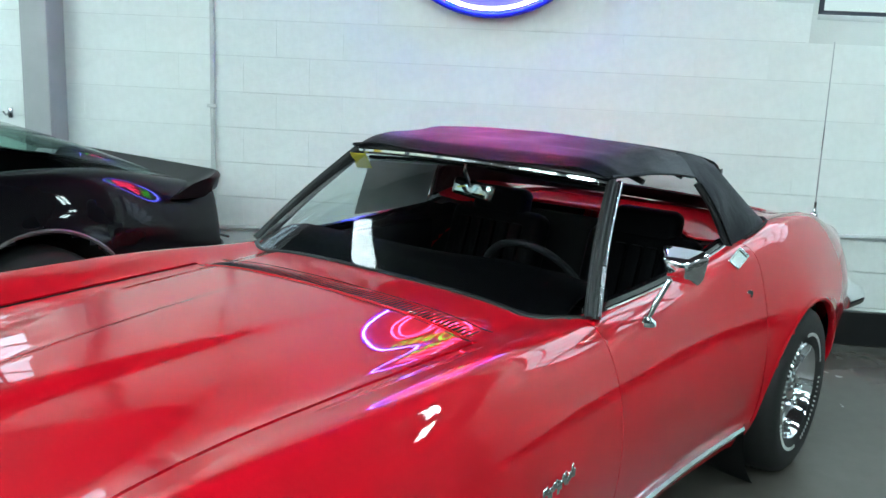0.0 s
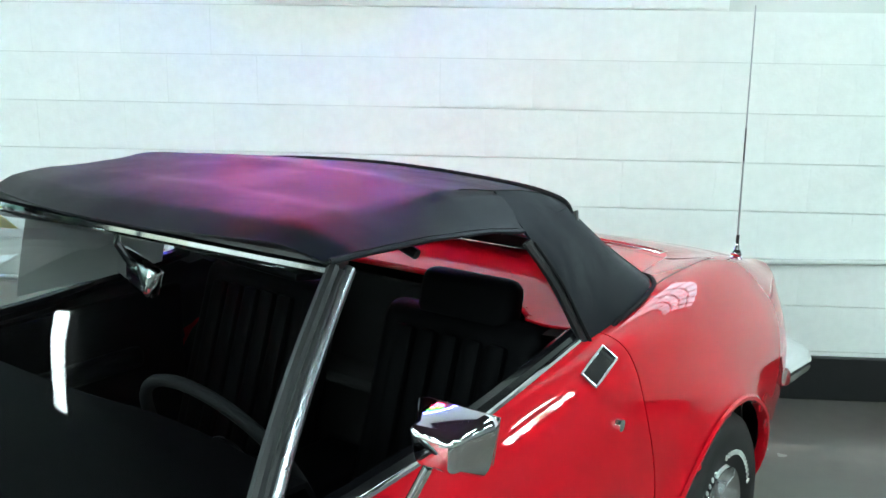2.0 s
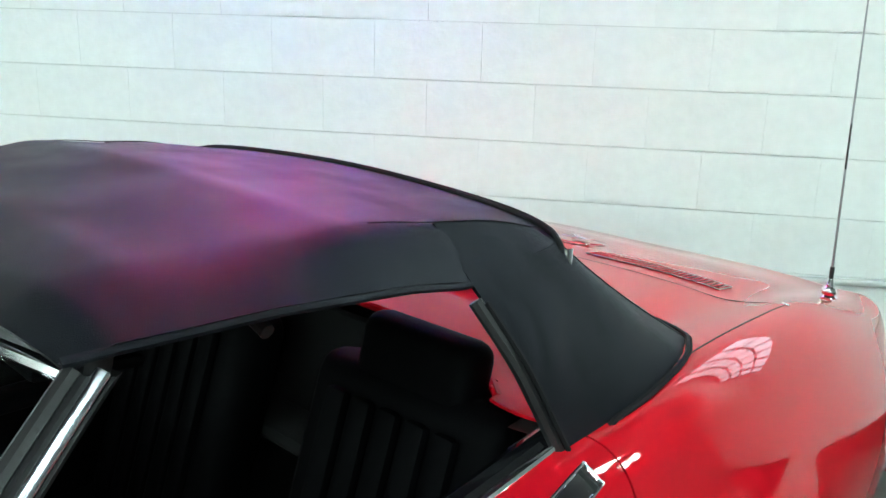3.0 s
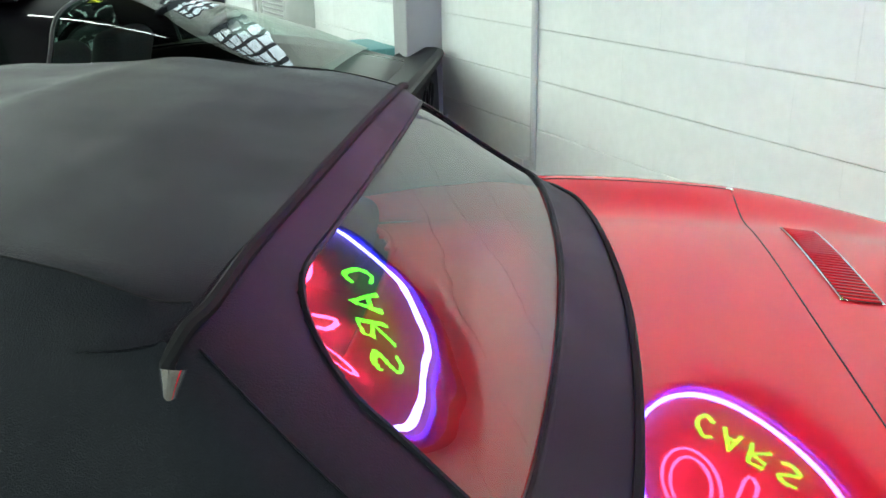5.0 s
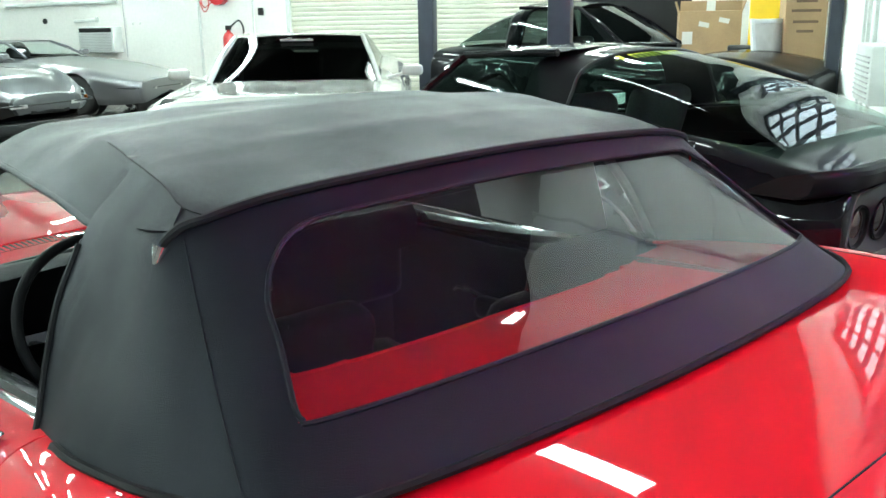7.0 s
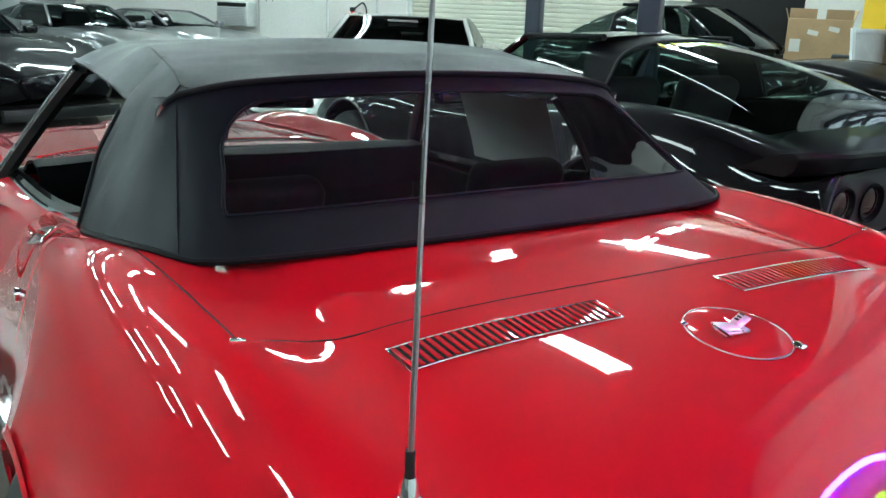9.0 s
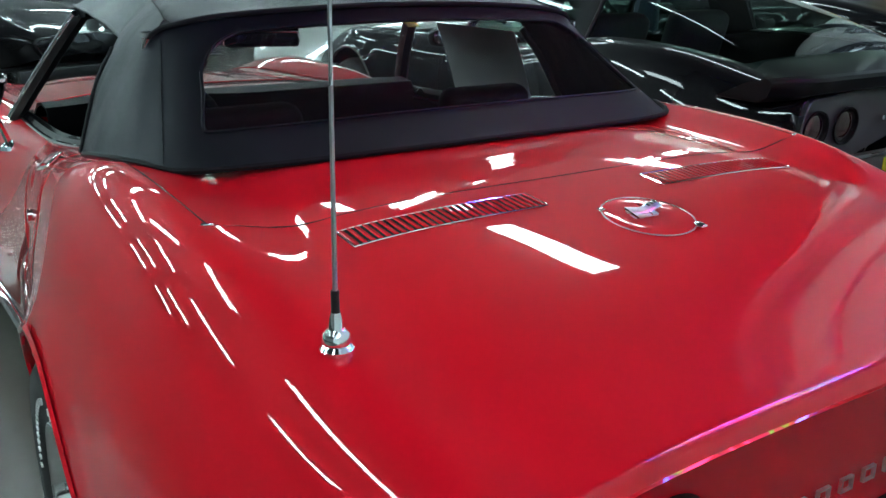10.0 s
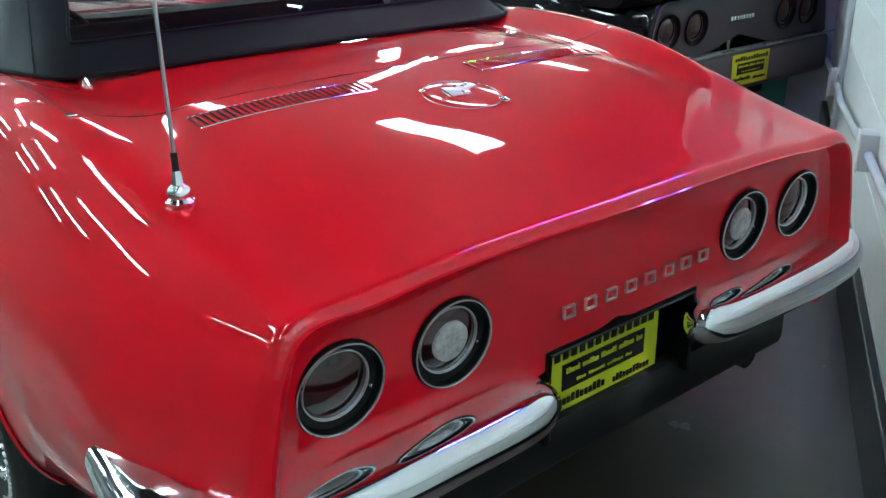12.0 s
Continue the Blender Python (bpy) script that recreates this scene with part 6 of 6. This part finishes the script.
post(9.9, 3.25, "dark blue steel lift post on a base plate")
post(6.78, 1.10, "dark blue steel lift post on a base plate")

XW = WALL_B - 0.002
ext = thing("fire_extinguisher", "red fire extinguisher hung on the white end wall", "extinguisher", ROOM @ pose(XW - 0.13, 7.98, 0.60) @ Matrix.Scale(1.35, 4))
part("cylinder", lathe([(0.0005, 0.0), (0.07, 0.005), (0.078, 0.03), (0.078, 0.36), (0.06, 0.41), (0.025, 0.44), (0.022, 0.47)], 24, pose(0, 0, 0, 90, 0, 0)), M_REDTANK, ext)
part("valve", box((0.05, 0.07, 0.06), (0, 0, 0.49), 0.008), M_TRIM, ext)
part("hose", tube(spline([(0, -0.03, 0.50), (0, -0.16, 0.58), (0, -0.22, 0.45), (0, -0.15, 0.22), (0, -0.09, 0.10)], 6), 0.012, 8), M_RUBBER, ext)
part("bracket", box((0.02, 0.10, 0.20), (0.088, 0, 0.25), 0.003), M_SATIN, ext)
reel = thing("hose_reel", "red air hose reel hung on the white end wall", "reel", ROOM @ pose(XW - 0.11, 8.14, 1.82, 0, 0, 90))
part("drum", lathe([(0.17, -0.07), (0.17, 0.07), (0.08, 0.06), (0.08, -0.06), (0.17, -0.07)], 28), M_REDTANK, reel)
part("coil", tube([((0.10 + 0.0005 * k) * math.cos(k * 0.5), -0.05 + 0.0009 * k, (0.10 + 0.0005 * k) * math.sin(k * 0.5)) for k in range(110)], 0.010, 6), M_REDTANK, reel)
part("wall_bracket", box((0.06, 0.20, 0.04), (0, 0.0, 0.18), 0.004), M_TRIM, reel)
part("loose_loop", tube(spline([(0.12, 0.0, -0.10), (0.30, 0.0, -0.20), (0.36, 0.0, 0.02), (0.28, 0.0, 0.12), (0.20, 0.0, -0.15), (0.30, 0.0, -0.28), (0.38, 0, -0.10)], 8), 0.010, 6), M_REDTANK, reel)
ac = thing("air_conditioner", "white through-wall air conditioner with louvred grille", "conditioner", ROOM @ pose(XW, 10.62, 1.08) @ Matrix.Scale(1.1, 4))
part("case", box((0.26, 0.68, 0.42), (-0.13, 0, 0), 0.015), M_STEEL, ac)
for k in range(11):
    part("louvre", box((0.014, 0.60, 0.012), (-0.264, 0, -0.17 + k * 0.026), 0.003, 1), M_GREYSTEEL, ac)
part("control_panel", box((0.012, 0.62, 0.07), (-0.264, 0, 0.155), 0.004), M_GAP, ac)
pipe = solo("pipe", tube([(XW - 0.04, y, 1.76 - 0.02 * (y - 10.2)) for y in (10.26, 11.4, 12.7)], 0.035, 10), M_STEEL, "white pipe along the end wall", "pipe", ROOM)
solo("conduit", tube([(XW - 0.02, 8.6, z) for z in (0.0, 1.5, CEIL)], 0.025, 8), M_STEEL, "white conduit up the end wall", "conduit", ROOM)
solo("conduit", tube([(XW - 0.02, 7.53, z) for z in (0.9, 1.5, CEIL)], 0.018, 8), M_STEEL, "white conduit up the end wall", "conduit", ROOM)
solo("conduit", tube([(XW - 0.012, 10.17, z) for z in (0.75, 1.3, CEIL)], 0.010, 8), M_GREYSTEEL, "thin grey conduit beside the air conditioner", "conduit", ROOM)
solo("wall_socket", lathe([(0.055, 0.0), (0.050, 0.012), (0.030, 0.016), (0.0005, 0.018)], 20, pose(XW, 11.91, 1.425, 0, 0, 90)), M_TRIM, "round dark fitting on the end wall", "fitting", ROOM)
wb = thing("wall_bracket", "white metal bracket fixed above the air conditioner", "bracket", ROOM @ pose(XW - 0.02, 10.99, 1.42))
part("bar", box((0.03, 0.52, 0.055), (0, 0, 0), 0.008, turn=pose(0, 0, 0, -3, 0, 0)), M_STEEL, wb)
part("hook", box((0.05, 0.05, 0.10), (-0.01, -0.25, 0.02), 0.012), M_STEEL, wb)
for y in (9.83, 9.98):
    solo("wall_hook", tube([(XW, y, 1.37), (XW - 0.03, y, 1.365), (XW - 0.035, y, 1.335)], 0.008, 6), M_GREYSTEEL, "small grey metal hook on the end wall", "hook", ROOM)
solo("switch_box", box((0.05, 0.09, 0.13), (XW - 0.025, 7.38, 1.53), 0.006), M_TRIM, "small dark switch box on the end wall", "switch", ROOM)


def carton(size, at, turn, label, flaps=False, lines=()):
    t = thing("carton", label, "box", ROOM @ pose(*at, 0, 0, turn), group="cartons by the end wall")
    part("carton_body", box(size, (0, 0, size[2] / 2), 0.006, 1), M_CARD, t)
    if flaps:
        for sg in (-1, 1):
            part("flap", box((0.006, size[1] * 0.42, 0.13), (-size[0] / 2 + 0.004, sg * size[1] * 0.28, size[2] + 0.06), 0.001, turn=pose(0, 0, 0, 0, -14, 0)), M_CARD, t)
            part("flap", box((size[0], 0.006, 0.15), (0, sg * (size[1] / 2 + 0.02), size[2] + 0.05), 0.001, turn=pose(0, 0, 0, -sg * 18, 0, 0)), M_CARD, t)
    else:
        part("tape", box((0.06, size[1] + 0.002, 0.002), (0, 0, size[2] + 0.001)), M_PAPER, t, smooth=False)
    for z, wd in lines:
        part("print_line", box((0.002, size[1] * wd, 0.028), (-size[0] / 2 - 0.001, 0, z * size[2])), M_BROWNINK, t, smooth=False)
    for u, v, hh in ((0.10, 0.72, 0.06), (-0.22, 0.80, 0.06), (0.36, 0.45, 0.16)) if flaps else ():
        part("paper_label", box((0.002, 0.13, hh), (-size[0] / 2 - 0.001, u * size[1], v * size[2]), 0, turn=pose(0, 0, 0, 12 if hh < 0.1 else 0, 0, 0)), M_PAPER, t, smooth=False)


carton((0.55, 0.78, 0.62), (11.4, -0.18, 0.80), 4, "open brown cardboard carton with white labels on a workbench", True)
bench = thing("workbench", "plain timber bench under a carton by the end wall", "bench", ROOM @ pose(11.4, -0.15, 0))
M_WOOD = mat("worn_timber", (0.28, 0.18, 0.09), 0.7, var=0.2, vscale=6, grain=0.15, scale=40)
part("bench_top", box((0.75, 1.1, 0.05), (0, 0, 0.775), 0.006), M_WOOD, bench)
for x in (-0.32, 0.32):
    for y in (-0.5, 0.5):
        part("leg", box((0.07, 0.07, 0.75), (x, y, 0.375), 0.005), M_WOOD, bench)
carton((0.40, 0.42, 1.62), (9.3, -1.13, 0.0), 4, "tall brown cardboard carton with printed lines standing on end", False, ((0.93, 0.5), (0.87, 0.7), (0.80, 0.6), (0.74, 0.4), (0.52, 0.5), (0.46, 0.75), (0.40, 0.7), (0.33, 0.3), (0.27, 0.55)))
solo("yellow_panel", box((0.05, 0.55, 2.1), (0, 0, 1.05), 0.008), M_YPANEL, "upright yellow painted panel leaning by the wall", "panel", ROOM @ pose(11.2, -0.95, 0, 0, -3, 0))
solo("door_post", box((0.14, 0.12, CEIL), (8.3, -1.33, CEIL / 2), 0.01), M_POST, "dark steel post against the block wall", "post", ROOM)
fr2 = thing("leaning_frame", "pale picture frame leaning among the cartons", "frame", ROOM @ pose(8.95, -0.93, 0.0, 0, 8, 50))
for y in (-0.30, 0.30):
    part("stile", box((0.03, 0.05, 1.35), (0, y, 0.675), 0.004), M_STEEL, fr2)
for z in (0.03, 1.32):
    part("rail", box((0.03, 0.55, 0.05), (0, 0, z), 0.004), M_STEEL, fr2)
part("panel_sheet", box((0.008, 0.55, 1.24), (0, 0, 0.675)), M_PAPER, fr2, smooth=False)
ac2 = thing("wall_unit", "white louvred air unit on the block wall", "conditioner", ROOM @ pose(5.66, WALL_A + 0.002, 0.99))
part("case", box((0.62, 0.22, 0.40), (0, 0.11, 0), 0.02), M_STEEL, ac2)
for k in range(9):
    part("louvre", box((0.54, 0.012, 0.012), (0, 0.226, -0.15 + k * 0.034), 0.003, 1), M_GREYSTEEL, ac2)
for x in (6.55, 6.86, 7.05):
    solo("wall_strip", box((0.05, 0.03, 2.4), (x, WALL_A + 0.016, 1.2), 0.006), M_STEEL, "white painted timber strip up the block wall", "strip", ROOM)
chair = thing("office_chair", "black swivel chair with a rounded back by the cartons", "chair", ROOM @ pose(10.2, -0.72, 0, 0, 0, 60))
part("seat", box((0.46, 0.46, 0.08), (0, 0, 0.47), 0.035, 3), M_TRIM, chair)
part("backrest", box((0.42, 0.07, 0.46), (0, 0.24, 0.80), 0.032, 3, turn=pose(0, 0, 0, -8, 0, 0)), M_TRIM, chair)
part("back_bar", box((0.06, 0.02, 0.36), (0, 0.235, 0.60), 0.006), M_TRIM, chair)
part("stem", tube([(0, 0, 0.08), (0, 0, 0.44)], 0.025, 10), M_SATIN, chair)
for k in range(5):
    a = TAU * k / 5
    part("foot", box((0.30, 0.04, 0.03), (0.15 * math.cos(a), 0.15 * math.sin(a), 0.075), 0.008, turn=Matrix.Rotation(a, 4, "Z")), M_TRIM, chair)
    part("castor", cyl(0.028, 0.03, (0.28 * math.cos(a), 0.28 * math.sin(a), 0.028), "y", 12), M_RUBBER, chair)
solo("cabinet", box((0.5, 0.35, 0.85), (4.0, WALL_A + 0.20, 0.425), 0.012), M_TEAL, "low teal metal cabinet beside the pier", "cabinet", ROOM)
solo("black_screen", box((0.06, 1.5, 2.2), (11.75, -0.1 + 0.9, 1.1), 0.01), M_GAP, "dark sheet hung beside the roller door", "sheet", ROOM)

# ======== painted blocks of the sign wall ========
BL, BH = 0.405, 0.213
Z0 = 0.435 - 2 * BH + 0.002
bm = bmesh.new()
add_box(bm, (BL - 0.0006, 0.016, BH - 0.0035))
bmesh.ops.bevel(bm, geom=[e for e in bm.edges if abs(e.verts[0].co.x - e.verts[1].co.x) > 0.1 and e.verts[0].co.y > 0], offset=0.003, segments=2, affect="EDGES")
blk = mesh("block", bm, M_BLOCK, False)
far_blocks = bmesh.new()


def blocked(x, z):
    return any(a - 0.2 < x < b + 0.2 for a, b in WINDOWS_A) and WIN_Z0 - BH * 0.49 < z < WIN_Z1 + BH * 0.49


n_course = int((CEIL - Z0) / BH)
for c in range(n_course):
    z = Z0 + (c + 0.5) * BH
    if z + BH / 2 > CEIL:
        continue
    x = WALL_D + 0.2 + (BL / 2 if c % 2 else 0)
    while x < WALL_B - 0.2:
        if not blocked(x, z):
            if -2.2 < x < 5.0 and 0.2 < z < 2.35:
                o = new("block", blk)
                o.parent = wall_a
                o.matrix_basis = pose(x, WALL_A - 0.006, z)
            else:
                add_box(far_blocks, (BL - 0.0006, 0.016, BH - 0.0035), (x, WALL_A - 0.006, z))
        x += BL
fbk = part("far_blocks", far_blocks, M_BLOCK, wall_a, smooth=False)
fbk["kind"] = "stuff"
